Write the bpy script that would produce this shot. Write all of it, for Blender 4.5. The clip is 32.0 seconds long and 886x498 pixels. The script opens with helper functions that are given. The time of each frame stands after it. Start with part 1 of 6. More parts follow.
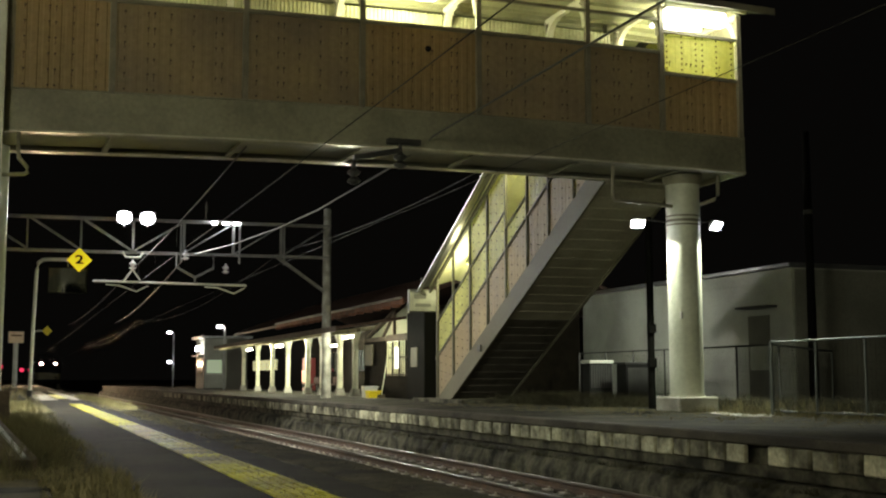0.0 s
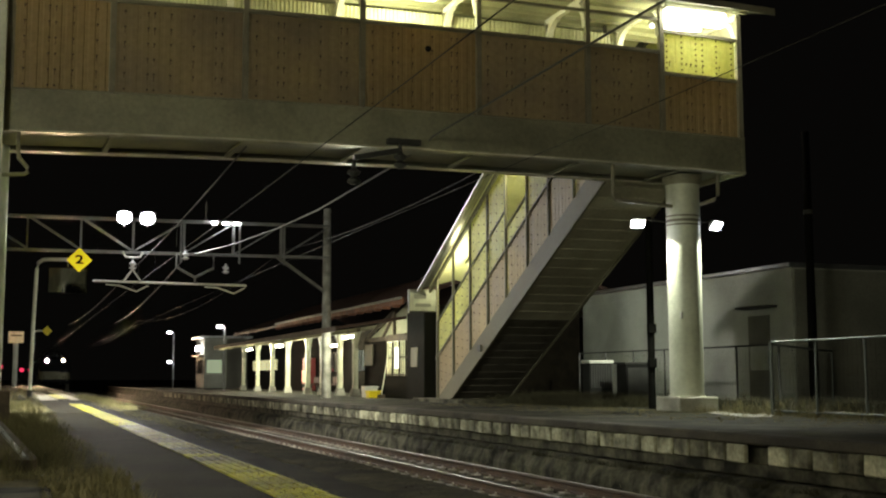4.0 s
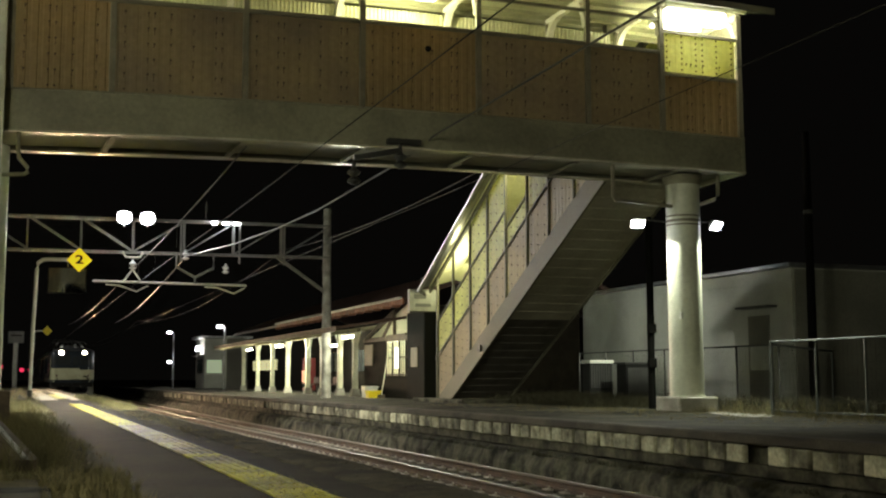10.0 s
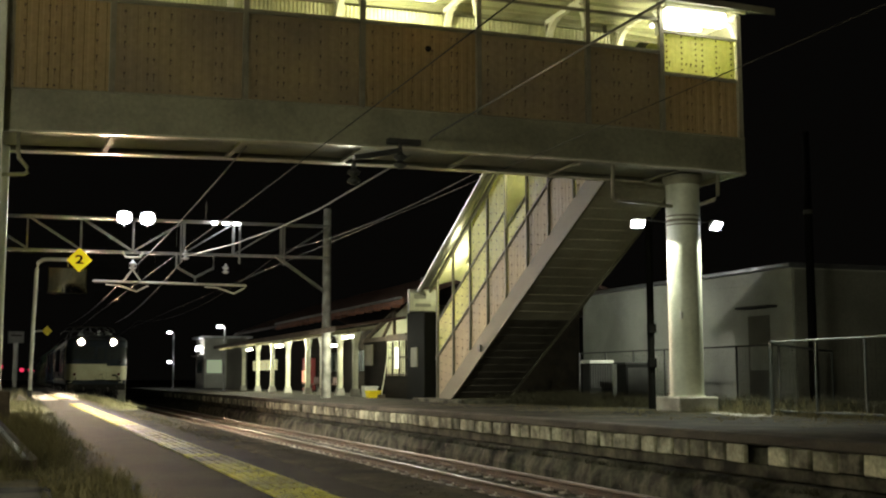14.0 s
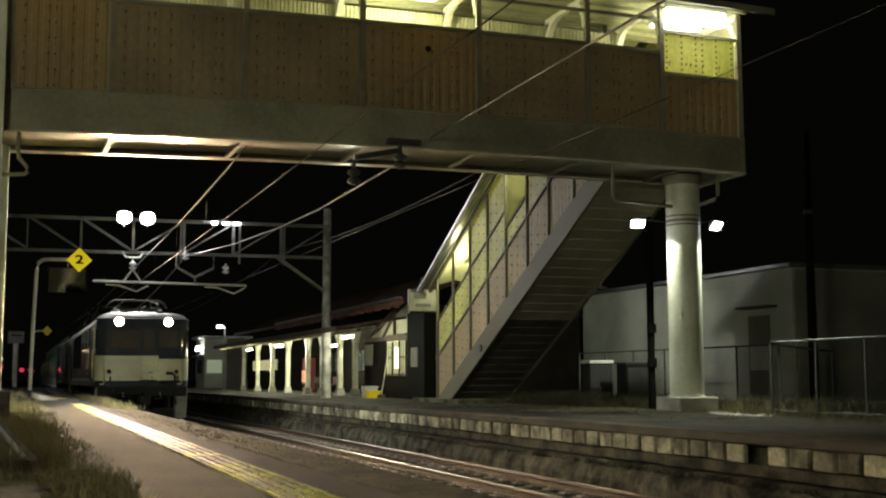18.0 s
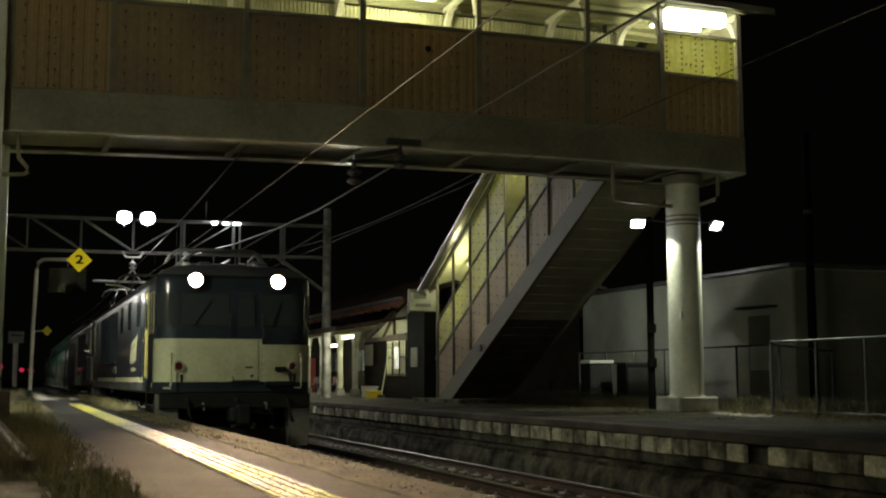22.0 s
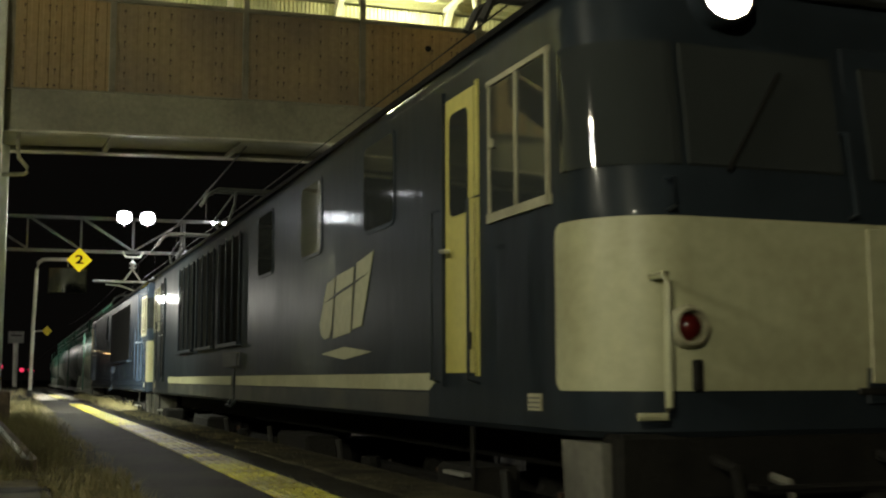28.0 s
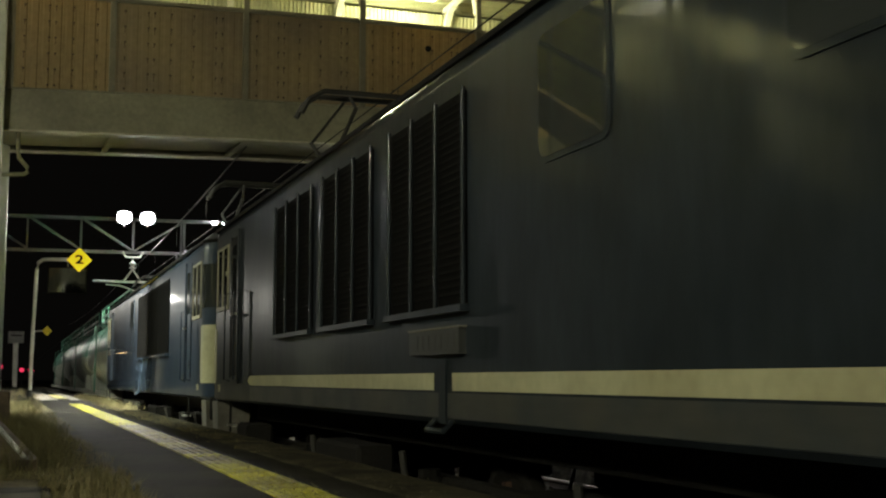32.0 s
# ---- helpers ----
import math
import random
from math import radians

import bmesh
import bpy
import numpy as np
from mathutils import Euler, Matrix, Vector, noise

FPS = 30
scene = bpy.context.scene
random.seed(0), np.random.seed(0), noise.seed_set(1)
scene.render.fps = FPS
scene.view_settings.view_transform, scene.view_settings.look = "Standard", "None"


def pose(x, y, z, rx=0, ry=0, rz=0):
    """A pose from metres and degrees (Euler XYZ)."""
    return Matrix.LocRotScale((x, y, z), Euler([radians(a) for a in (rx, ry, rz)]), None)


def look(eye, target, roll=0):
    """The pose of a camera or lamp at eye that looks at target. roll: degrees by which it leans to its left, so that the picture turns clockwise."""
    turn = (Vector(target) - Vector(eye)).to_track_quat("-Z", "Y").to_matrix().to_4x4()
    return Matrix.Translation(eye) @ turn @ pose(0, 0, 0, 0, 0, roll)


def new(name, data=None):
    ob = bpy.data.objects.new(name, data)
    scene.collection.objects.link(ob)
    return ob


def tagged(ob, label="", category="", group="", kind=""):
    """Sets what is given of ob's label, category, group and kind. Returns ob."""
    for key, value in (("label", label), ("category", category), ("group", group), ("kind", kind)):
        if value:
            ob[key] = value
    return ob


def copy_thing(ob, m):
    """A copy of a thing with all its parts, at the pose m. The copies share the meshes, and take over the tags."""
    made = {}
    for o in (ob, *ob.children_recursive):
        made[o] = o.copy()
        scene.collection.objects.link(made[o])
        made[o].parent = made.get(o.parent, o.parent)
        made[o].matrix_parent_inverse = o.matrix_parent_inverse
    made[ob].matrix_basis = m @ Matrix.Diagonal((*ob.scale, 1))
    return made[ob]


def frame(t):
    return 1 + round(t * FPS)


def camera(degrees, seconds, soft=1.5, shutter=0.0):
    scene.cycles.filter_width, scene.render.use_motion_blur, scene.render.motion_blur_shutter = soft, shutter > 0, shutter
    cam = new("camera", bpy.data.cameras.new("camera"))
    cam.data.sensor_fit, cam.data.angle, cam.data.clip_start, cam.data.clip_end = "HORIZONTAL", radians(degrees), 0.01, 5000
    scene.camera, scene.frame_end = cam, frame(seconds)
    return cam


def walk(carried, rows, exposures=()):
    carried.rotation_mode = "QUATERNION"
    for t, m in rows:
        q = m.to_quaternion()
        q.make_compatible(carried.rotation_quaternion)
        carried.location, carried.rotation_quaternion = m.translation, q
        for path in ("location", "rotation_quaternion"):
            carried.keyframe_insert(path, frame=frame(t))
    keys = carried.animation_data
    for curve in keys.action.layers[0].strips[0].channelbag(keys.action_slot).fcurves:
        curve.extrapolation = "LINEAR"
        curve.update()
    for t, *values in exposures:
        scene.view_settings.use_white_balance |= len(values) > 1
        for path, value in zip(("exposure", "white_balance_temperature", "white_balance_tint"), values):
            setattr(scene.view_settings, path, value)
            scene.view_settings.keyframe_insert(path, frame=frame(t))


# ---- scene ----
cam = camera(41.14, 32.0, soft=2.15, shutter=0.5)
EYE = 1.55
CAM = Matrix.Translation((0, 0, EYE)) @ pose(0, 0, 0, 0, 0, -19.927) @ pose(0, 0, 0, 96.24, 0, 0) @ pose(0, 0, 0, 0, 0, -0.13)
walk(cam, [(0.0, CAM), (32.0, CAM)], [(0.0, 0.1), (13.0, 0.0), (17.0, -0.25), (19.0, -0.5), (20.0, -0.75), (21.0, -0.9), (22.0, -0.95), (23.0, -0.75), (24.0, -0.4), (25.0, -0.02), (26.0, 0.1), (32.0, 0.1)])

# ---------- night sky and lamps ----------
world = bpy.data.worlds.new("night")
scene.world = world
world.use_nodes = True
world.node_tree.nodes["Background"].inputs[0].default_value = (0.55, 0.5, 0.42, 1)
world.node_tree.nodes["Background"].inputs[1].default_value = 0.0035
scene.view_settings.exposure = 0.0


def lamp(name, kind, at, watts, color=(1, 1, 1), target=None, size=0.1, cone=120, blend=0.3):
    data = bpy.data.lights.new(name, kind)
    data.energy, data.color = watts, color
    if kind == "SPOT":
        data.spot_size, data.spot_blend, data.shadow_soft_size = radians(cone), blend, size
    elif kind == "AREA":
        data.shape, data.size, data.size_y = "RECTANGLE", size, 0.12
    else:
        data.shadow_soft_size = size
    ob = new(name, data)
    ob.matrix_world = look(at, target) if target else pose(*at)
    return ob


COOL, FLUO, MERC = (0.95, 1.0, 0.80), (1.0, 0.97, 0.52), (1.0, 0.97, 0.86)
lamp("gantry_light_a", "SPOT", (3.5, 41.9, 7.05), 3500, MERC, (2.5, 14, 0.5), 0.15, 150, 0.5)
# added lamp behind the gantry, facing away from its floodlights, for the paving
lamp("gantry_light_b", "SPOT", (4.3, 43.7, 7.1), 6800, MERC, (1.4, 45.6, 0.9), 0.15, 88, 0.7)
lamp("column_light_a", "SPOT", (12.55, 22.25, 4.78), 1000, COOL, (12.6, 21.85, 0.8), 0.05, 128, 0.15)
lamp("column_light_b", "SPOT", (14.38, 21.9, 4.78), 900, COOL, (14.2, 21.2, 0.8), 0.05, 125, 0.3)
# extra beam added at the right floodlight to brighten the hall wall
lamp("column_light_c", "SPOT", (14.38, 22.3, 4.8), 5600, COOL, (19.9, 42.5, 2.2), 0.05, 42, 0.9)
lamp("near_column_light", "SPOT", (-0.95, 22.1, 4.55), 5600, (1.0, 1.0, 0.82), (2.3, 24.6, 1.6), 0.05, 132, 0.8)
lamp("near_column_light_b", "SPOT", (-1.25, 18.9, 4.55), 1300, COOL, (2.4, 19.7, 1.6), 0.08, 110, 0.9)
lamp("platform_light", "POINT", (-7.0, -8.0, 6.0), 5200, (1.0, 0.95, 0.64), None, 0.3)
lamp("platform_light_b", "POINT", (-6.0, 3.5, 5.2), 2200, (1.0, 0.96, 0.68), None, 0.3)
lamp("far_platform_light", "POINT", (-4.55, 81.2, 6.9), 1400, MERC, None, 0.2)
for x, y, w in ((11.37, 41.5, 240), (11.95, 56.0, 700), (11.95, 63.7, 620), (14.4, 55.2, 450), (14.4, 48.0, 420)):
    lamp("canopy_light", "POINT", (x, y, 2.9), w, (1.0, 1.0, 0.74), None, 0.12)
for x, w in ((0.6, 140), (7.2, 235), (13.4, 105)):
    lamp("passage_light", "POINT", (x, 21.95, 8.6), w, FLUO, None, 0.1)
for y, z, w in ((28.1, 7.3, 330), (33.2, 4.8, 225)):
    lamp("stair_light", "POINT", (13.0, y, z), w, FLUO, None, 0.15)
for y, z in ((15.7, 7.33), (19.4, 9.2)):
    lamp("near_stair_light", "AREA", (-4.4, y, z), 240, FLUO, (-5.3, y, z - 1.0), 1.2)
lamp("yard_light_a", "POINT", (12.5, 76.8, 4.75), 90, MERC, None, 0.15)
lamp("yard_light_b", "POINT", (12.3, 86.0, 3.65), 120, MERC, None, 0.15)


# ---------- materials ----------
def mat(name, color, rough=0.6, metal=0.0, vary=0.35, scale=3.0, fine=40.0, bump=0.15, spread=0.0, dirt=None, coat=0.0, emit=0.0, translucent=0.0, spec=0.5, stretch=None, coat_rough=0.03):
    """A weathered surface: two sizes of noise in colour and roughness, fine relief, and a shade of its own for each piece."""
    m = bpy.data.materials.new(name)
    m.use_nodes = True
    nt = m.node_tree
    N, L = nt.nodes, nt.links
    b = N["Principled BSDF"]
    tc = N.new("ShaderNodeTexCoord")
    big, small = N.new("ShaderNodeTexNoise"), N.new("ShaderNodeTexNoise")
    big.inputs["Scale"].default_value, big.inputs["Detail"].default_value = scale, 5
    small.inputs["Scale"].default_value, small.inputs["Detail"].default_value = fine, 4
    L.new(tc.outputs["Object"], big.inputs["Vector"])
    if stretch:
        mp = N.new("ShaderNodeMapping")
        mp.inputs["Scale"].default_value = stretch
        L.new(tc.outputs["Object"], mp.inputs["Vector"])
        L.new(mp.outputs[0], small.inputs["Vector"])
    else:
        L.new(tc.outputs["Object"], small.inputs["Vector"])
    if spread:
        own, shift = N.new("ShaderNodeObjectInfo"), N.new("ShaderNodeVectorMath")
        shift.operation = "MULTIPLY_ADD"
        shift.inputs[1].default_value, shift.inputs[0].default_value = (1, 1, 1), (0, 0, 0)
        times = N.new("ShaderNodeVectorMath")
        times.operation = "SCALE"
        times.inputs[0].default_value = (37.0, 91.0, 53.0)
        L.new(own.outputs["Random"], times.inputs["Scale"])
        L.new(tc.outputs["Object"], shift.inputs[0])
        L.new(times.outputs[0], shift.inputs[2])
        L.new(shift.outputs[0], big.inputs["Vector"])
    ramp = N.new("ShaderNodeValToRGB")
    d = dirt if dirt else tuple(c * (1 - vary) for c in color)
    ramp.color_ramp.elements[0].position, ramp.color_ramp.elements[1].position = 0.36, 0.62
    ramp.color_ramp.elements[0].color, ramp.color_ramp.elements[1].color = (*d, 1), (*color, 1)
    L.new(big.outputs["Fac"], ramp.inputs["Fac"])
    mul = N.new("ShaderNodeMix")
    mul.data_type, mul.blend_type = "RGBA", "MULTIPLY"
    mul.inputs[0].default_value = min(1.0, vary * 1.5)
    L.new(ramp.outputs["Color"], mul.inputs[6])
    sr = N.new("ShaderNodeValToRGB")
    sr.color_ramp.elements[0].position, sr.color_ramp.elements[1].position = 0.3, 0.7
    sr.color_ramp.elements[0].color = (0.55, 0.55, 0.55, 1)
    L.new(small.outputs["Fac"], sr.inputs["Fac"])
    L.new(sr.outputs["Color"], mul.inputs[7])
    out = mul.outputs[2]
    if spread:
        info, mr, hs = N.new("ShaderNodeObjectInfo"), N.new("ShaderNodeMapRange"), N.new("ShaderNodeHueSaturation")
        mr.inputs[3].default_value, mr.inputs[4].default_value = 1 - spread, 1 + spread
        L.new(info.outputs["Random"], mr.inputs[0])
        L.new(mr.outputs[0], hs.inputs["Value"])
        L.new(out, hs.inputs["Color"])
        out = hs.outputs[0]
    L.new(out, b.inputs["Base Color"])
    rr = N.new("ShaderNodeMapRange")
    rr.inputs[3].default_value, rr.inputs[4].default_value = max(0.03, rough - 0.12 * min(1, rough * 2)), min(1, rough + 0.12 * min(1, rough * 3))
    L.new(big.outputs["Fac"], rr.inputs[0])
    L.new(rr.outputs[0], b.inputs["Roughness"])
    b.inputs["Metallic"].default_value = metal
    b.inputs["Coat Weight"].default_value = coat
    b.inputs["Coat Roughness"].default_value = coat_rough
    b.inputs["Specular IOR Level"].default_value = spec
    if bump:
        bp = N.new("ShaderNodeBump")
        bp.inputs["Strength"].default_value, bp.inputs["Distance"].default_value = bump, 0.02
        L.new(small.outputs["Fac"], bp.inputs["Height"])
        L.new(bp.outputs[0], b.inputs["Normal"])
        if coat:
            L.new(bp.outputs[0], b.inputs["Coat Normal"])
    if translucent:
        tr, mx = N.new("ShaderNodeBsdfTranslucent"), N.new("ShaderNodeMixShader")
        L.new(out, tr.inputs["Color"])
        mx.inputs[0].default_value = translucent
        L.new(b.outputs[0], mx.inputs[1])
        L.new(tr.outputs[0], mx.inputs[2])
        L.new(mx.outputs[0], N["Material Output"].inputs["Surface"])
    return m


def glow(name, color, strength):
    m = bpy.data.materials.new(name)
    m.use_nodes = True
    b = m.node_tree.nodes["Principled BSDF"]
    b.inputs["Base Color"].default_value = (*color, 1)
    b.inputs["Emission Color"].default_value = (*color, 1)
    b.inputs["Emission Strength"].default_value = strength
    return m


def glass(name, color=(0.02, 0.025, 0.03), rough=0.04):
    m = bpy.data.materials.new(name)
    m.use_nodes = True
    b = m.node_tree.nodes["Principled BSDF"]
    b.inputs["Base Color"].default_value = (*color, 1)
    b.inputs["Roughness"].default_value = rough
    return m


ASPHALT = mat("asphalt", (0.045, 0.043, 0.031), 0.85, vary=0.7, scale=1.6, fine=38, bump=0.9, dirt=(0.018, 0.017, 0.012), spec=0.08)
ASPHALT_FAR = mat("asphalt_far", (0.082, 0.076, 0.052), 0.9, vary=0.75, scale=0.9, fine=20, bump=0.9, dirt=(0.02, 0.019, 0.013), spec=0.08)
FAR_WEED = mat("dark_weed", (0.075, 0.07, 0.038), 0.9, vary=0.5, scale=6, fine=20, bump=0.0, spec=0.2)
CONCRETE = mat("concrete", (0.42, 0.41, 0.34), 0.85, vary=0.4, scale=1.4, fine=30, bump=0.4, dirt=(0.22, 0.21, 0.17))
COPING = mat("coping", (0.085, 0.076, 0.058), 0.9, vary=0.5, scale=1.1, fine=50, bump=0.7, spread=0.2, dirt=(0.035, 0.032, 0.025), spec=0.2)
OLD_CONCRETE = mat("old_concrete", (0.13, 0.122, 0.088), 0.95, vary=0.8, scale=2.2, fine=11, bump=1.0, dirt=(0.016, 0.0155, 0.011), spec=0.1)
BLOCK = mat("edge_block", (0.48, 0.46, 0.33), 0.85, vary=0.6, scale=2.6, fine=18, bump=0.6, spread=0.6, dirt=(0.075, 0.07, 0.046), spec=0.2)
YELLOW_TILE = mat("yellow_tile", (0.60, 0.56, 0.03), 0.5, vary=0.55, scale=2.1, fine=32, bump=0.9, spread=0.3, dirt=(0.36, 0.32, 0.02), spec=0.06)
WORN_TILE = mat("worn_tile", (0.27, 0.25, 0.05), 0.5, vary=0.75, scale=2.6, fine=34, bump=1.0, spread=0.5, dirt=(0.36, 0.32, 0.02), spec=0.1)
TILE_GRIT = mat("tile_grit", (0.36, 0.33, 0.13), 0.16, vary=0.5, scale=9, fine=60, bump=0.0, spec=0.6)
# yellow washed out: strong lamplight on these tiles is in the colour
OVERLIT_TILE = mat("overlit_tile", (0.62, 0.58, 0.20), 0.6, vary=0.4, scale=2.1, fine=26, bump=0.5, spread=0.3, dirt=(0.45, 0.42, 0.2), spec=0.15)
GRAVEL = mat("gravel", (0.10, 0.09, 0.075), 0.95, vary=0.5, scale=1.5, fine=60, bump=0.8, dirt=(0.05, 0.04, 0.033))
SOIL = mat("soil", (0.075, 0.062, 0.042), 1.0, vary=0.5, scale=1.5, fine=40, bump=0.8)
RAIL = mat("rail_steel", (0.15, 0.125, 0.105), 0.46, 1.0, vary=0.2, scale=2, fine=60, bump=0.05)
RUST = mat("rust", (0.10, 0.055, 0.035), 0.8, 0.2, vary=0.5, scale=4, fine=50, bump=0.4)
SLEEPER = mat("sleeper", (0.22, 0.2, 0.17), 0.9, vary=0.5, scale=3, fine=30, bump=0.5, spread=0.3)
CLIP = mat("clip_plate", (0.52, 0.46, 0.38), 0.5, 0.1, vary=0.4, scale=5, fine=60, bump=0.3, spread=0.3)
GIRDER = mat("girder_paint", (0.30, 0.29, 0.20), 0.55, vary=0.35, scale=0.8, fine=14, bump=0.12, dirt=(0.20, 0.19, 0.13))
WHITE_STEEL = mat("white_steel", (0.72, 0.72, 0.62), 0.5, vary=0.2, scale=1.2, fine=20, bump=0.1, dirt=(0.55, 0.55, 0.45))
COLUMN = mat("column_paint", (0.70, 0.72, 0.58), 0.5, vary=0.2, scale=0.9, fine=12, bump=0.1, dirt=(0.52, 0.54, 0.42))
POST_PAINT = mat("post_paint", (0.26, 0.24, 0.17), 0.55, vary=0.3, scale=2, fine=30, bump=0.1)
PANEL = mat("brown_panel", (0.42, 0.31, 0.155), 0.5, vary=0.3, scale=0.7, fine=9, bump=0.1, spread=0.12, dirt=(0.34, 0.25, 0.12), translucent=0.22)
PANEL_GREY = mat("grey_panel", (0.38, 0.29, 0.15), 0.6, vary=0.3, scale=0.7, fine=9, bump=0.1, spread=0.12, dirt=(0.27, 0.21, 0.13), translucent=0.1)
PANEL_STAIR = mat("stair_panel", (0.62, 0.62, 0.19), 0.5, vary=0.35, scale=1.0, fine=9, bump=0.1, spread=0.15, dirt=(0.44, 0.43, 0.12), translucent=0.36)
PANEL_YELLOW = mat("yellow_panel", (0.78, 0.78, 0.42), 0.5, vary=0.25, scale=1.0, fine=9, bump=0.1, spread=0.1, dirt=(0.6, 0.6, 0.28), translucent=0.6)
CEILING = mat("ceiling_paint", (0.42, 0.42, 0.27), 0.6, vary=0.2, scale=1, fine=12, bump=0.1)
BOLT = mat("bolt", (0.085, 0.055, 0.035), 0.6, 0.4, vary=0.3, bump=0.0)
ROOF_METAL = mat("roof_metal", (0.30, 0.31, 0.32), 0.35, 0.7, vary=0.3, scale=1.2, fine=20, bump=0.1)
ROOF_RED = mat("roof_red", (0.07, 0.032, 0.022), 0.7, 0.0, vary=0.6, scale=1.2, fine=10, bump=0.3)
ROOF_DARK = mat("dark_roof_sheet", (0.10, 0.10, 0.095), 0.35, 0.5, vary=0.3, scale=1.2, fine=20, bump=0.1)
WALL_WHITE = mat("wall_plaster", (0.42, 0.43, 0.38), 0.85, vary=0.25, scale=0.6, fine=18, bump=0.2, dirt=(0.30, 0.31, 0.27))
DARK_WOOD = mat("dark_wood", (0.013, 0.0105, 0.0075), 0.85, vary=0.5, scale=3, fine=30, bump=0.3, spread=0.3, spec=0.03)
OLD_WOOD = mat("old_wood", (0.12, 0.09, 0.06), 0.85, vary=0.5, scale=5, fine=40, bump=0.5)
POST_CREAM = mat("cream_post", (0.70, 0.70, 0.50), 0.6, vary=0.25, scale=2, fine=30, bump=0.15)
GALV = mat("galvanised", (0.42, 0.43, 0.42), 0.4, 0.75, vary=0.3, scale=3, fine=40, bump=0.1)
DARK_STEEL = mat("dark_steel", (0.06, 0.06, 0.055), 0.55, 0.4, vary=0.3, scale=3, fine=40, bump=0.1)
WIRE = mat("wire", (0.036, 0.034, 0.03), 0.7, 0.0, vary=0.1, bump=0.0, spec=0.2)
WIRE_BRIGHT = mat("bright_wire", (0.11, 0.105, 0.095), 0.6, 0.2, vary=0.1, bump=0.0)
PORCELAIN = mat("porcelain", (0.8, 0.8, 0.78), 0.2, vary=0.1, bump=0.0)
SIGN_YELLOW = mat("sign_yellow", (0.85, 0.68, 0.02), 0.4, vary=0.1, bump=0.0)
# glow added to brighten the sign plate, which is no lamp
SIGN_ADDED_GLOW = glow("sign_added_glow", (1.0, 0.78, 0.01), 0.5)
BAND = mat("wall_band", (0.16, 0.155, 0.13), 0.85, vary=0.3, scale=0.6, fine=18, bump=0.2)
SIGN_WHITE = mat("sign_white", (0.55, 0.56, 0.50), 0.4, vary=0.15, bump=0.0)
BLACK = mat("black_paint", (0.012, 0.012, 0.011), 0.7, vary=0.2, bump=0.0, spec=0.15)
BLUE = mat("loco_blue", (0.023, 0.030, 0.038), 0.32, vary=0.4, scale=1.6, fine=3.0, bump=0.09, dirt=(0.017, 0.022, 0.027), coat=0.23, coat_rough=0.06, spec=0.09, stretch=(1, 3, 1.1))
BLUE_PLAIN = mat("plain_blue", (0.034, 0.052, 0.082), 0.32, vary=0.3, scale=0.8, fine=3.0, bump=0.012, dirt=(0.026, 0.04, 0.06), coat=0.8, spec=0.2, stretch=(1, 3, 1.0))
STRINGER = mat("stringer_paint", (0.125, 0.118, 0.075), 0.65, vary=0.35, scale=0.8, fine=14, bump=0.12, dirt=(0.095, 0.088, 0.055), spec=0.3)
POLE_DARK = mat("pole_dark", (0.006, 0.006, 0.005), 0.8, vary=0.2, bump=0.0, spec=0.03)
CAST_PLATE = mat("cast_plate", (0.042, 0.045, 0.045), 0.5, vary=0.3, scale=5, fine=30, bump=0.1)
CREAM = mat("loco_cream", (0.43, 0.43, 0.27), 0.42, vary=0.25, scale=1.6, fine=14, bump=0.06, dirt=(0.34, 0.33, 0.2))
STEP_GREY = mat("step_grey", (0.15, 0.145, 0.12), 0.7, vary=0.4, scale=3, fine=20, bump=0.1)
GANTRY = mat("gantry_steel", (0.24, 0.24, 0.225), 0.55, 0.3, vary=0.3, scale=3, fine=40, bump=0.1)
PAVING = mat("pale_paving", (0.42, 0.40, 0.32), 0.8, vary=0.4, scale=1.0, fine=20, bump=0.3, dirt=(0.25, 0.24, 0.18))
DOOR_CREAM = mat("door_cream", (0.56, 0.51, 0.15), 0.4, vary=0.2, scale=2, fine=20, bump=0.05)
UNDER = mat("underframe", (0.013, 0.012, 0.010), 0.85, 0.0, vary=0.5, scale=4, fine=30, bump=0.4, spec=0.25)
LOUVRE = mat("louvre", (0.007, 0.007, 0.007), 0.85, vary=0.3, scale=4, fine=30, bump=0.1, spec=0.05)
ROOF_GREY = mat("loco_roof", (0.05, 0.055, 0.06), 0.6, vary=0.4, scale=2, fine=20, bump=0.2)
TANK_GREEN = mat("tank_green", (0.065, 0.20, 0.14), 0.4, vary=0.3, scale=1, fine=14, bump=0.05)
TANK_GREY = mat("tank_grey", (0.36, 0.39, 0.32), 0.5, vary=0.3, scale=1, fine=14, bump=0.05)
ALU = mat("aluminium", (0.6, 0.6, 0.57), 0.35, 0.7, vary=0.2, scale=3, fine=30, bump=0.05)
FRAME = mat("window_frame_paint", (0.40, 0.38, 0.26), 0.5, vary=0.25, scale=3, fine=20, bump=0.05)
PANE = glass("dark_pane", (0.03, 0.034, 0.034))
LAMP_HEAD = glow("headlight_glow", (1.0, 0.70, 0.40), 2200000)
LAMP_LENS = glow("headlight_lens_glow", (1.0, 0.72, 0.42), 330)
LAMP_WHITE = glow("floodlight_glow", (0.92, 0.97, 1.0), 60)
FLOOD_GLOW = glow("gantry_flood_glow", (0.95, 0.97, 1.0), 320)
SMALL_LAMP = glow("small_lamp_glow", (0.95, 0.97, 1.0), 9)
TUBE = glow("tube_glow", (1.0, 1.0, 0.80), 22)
RED_GLOW = glow("red_signal_glow", (1.0, 0.04, 0.12), 1.0)
WINDOW_GLOW = glow("lit_window", (0.9, 0.88, 0.55), 0.05)
RED_LENS = glass("red_lens", (0.07, 0.006, 0.005), 0.15)
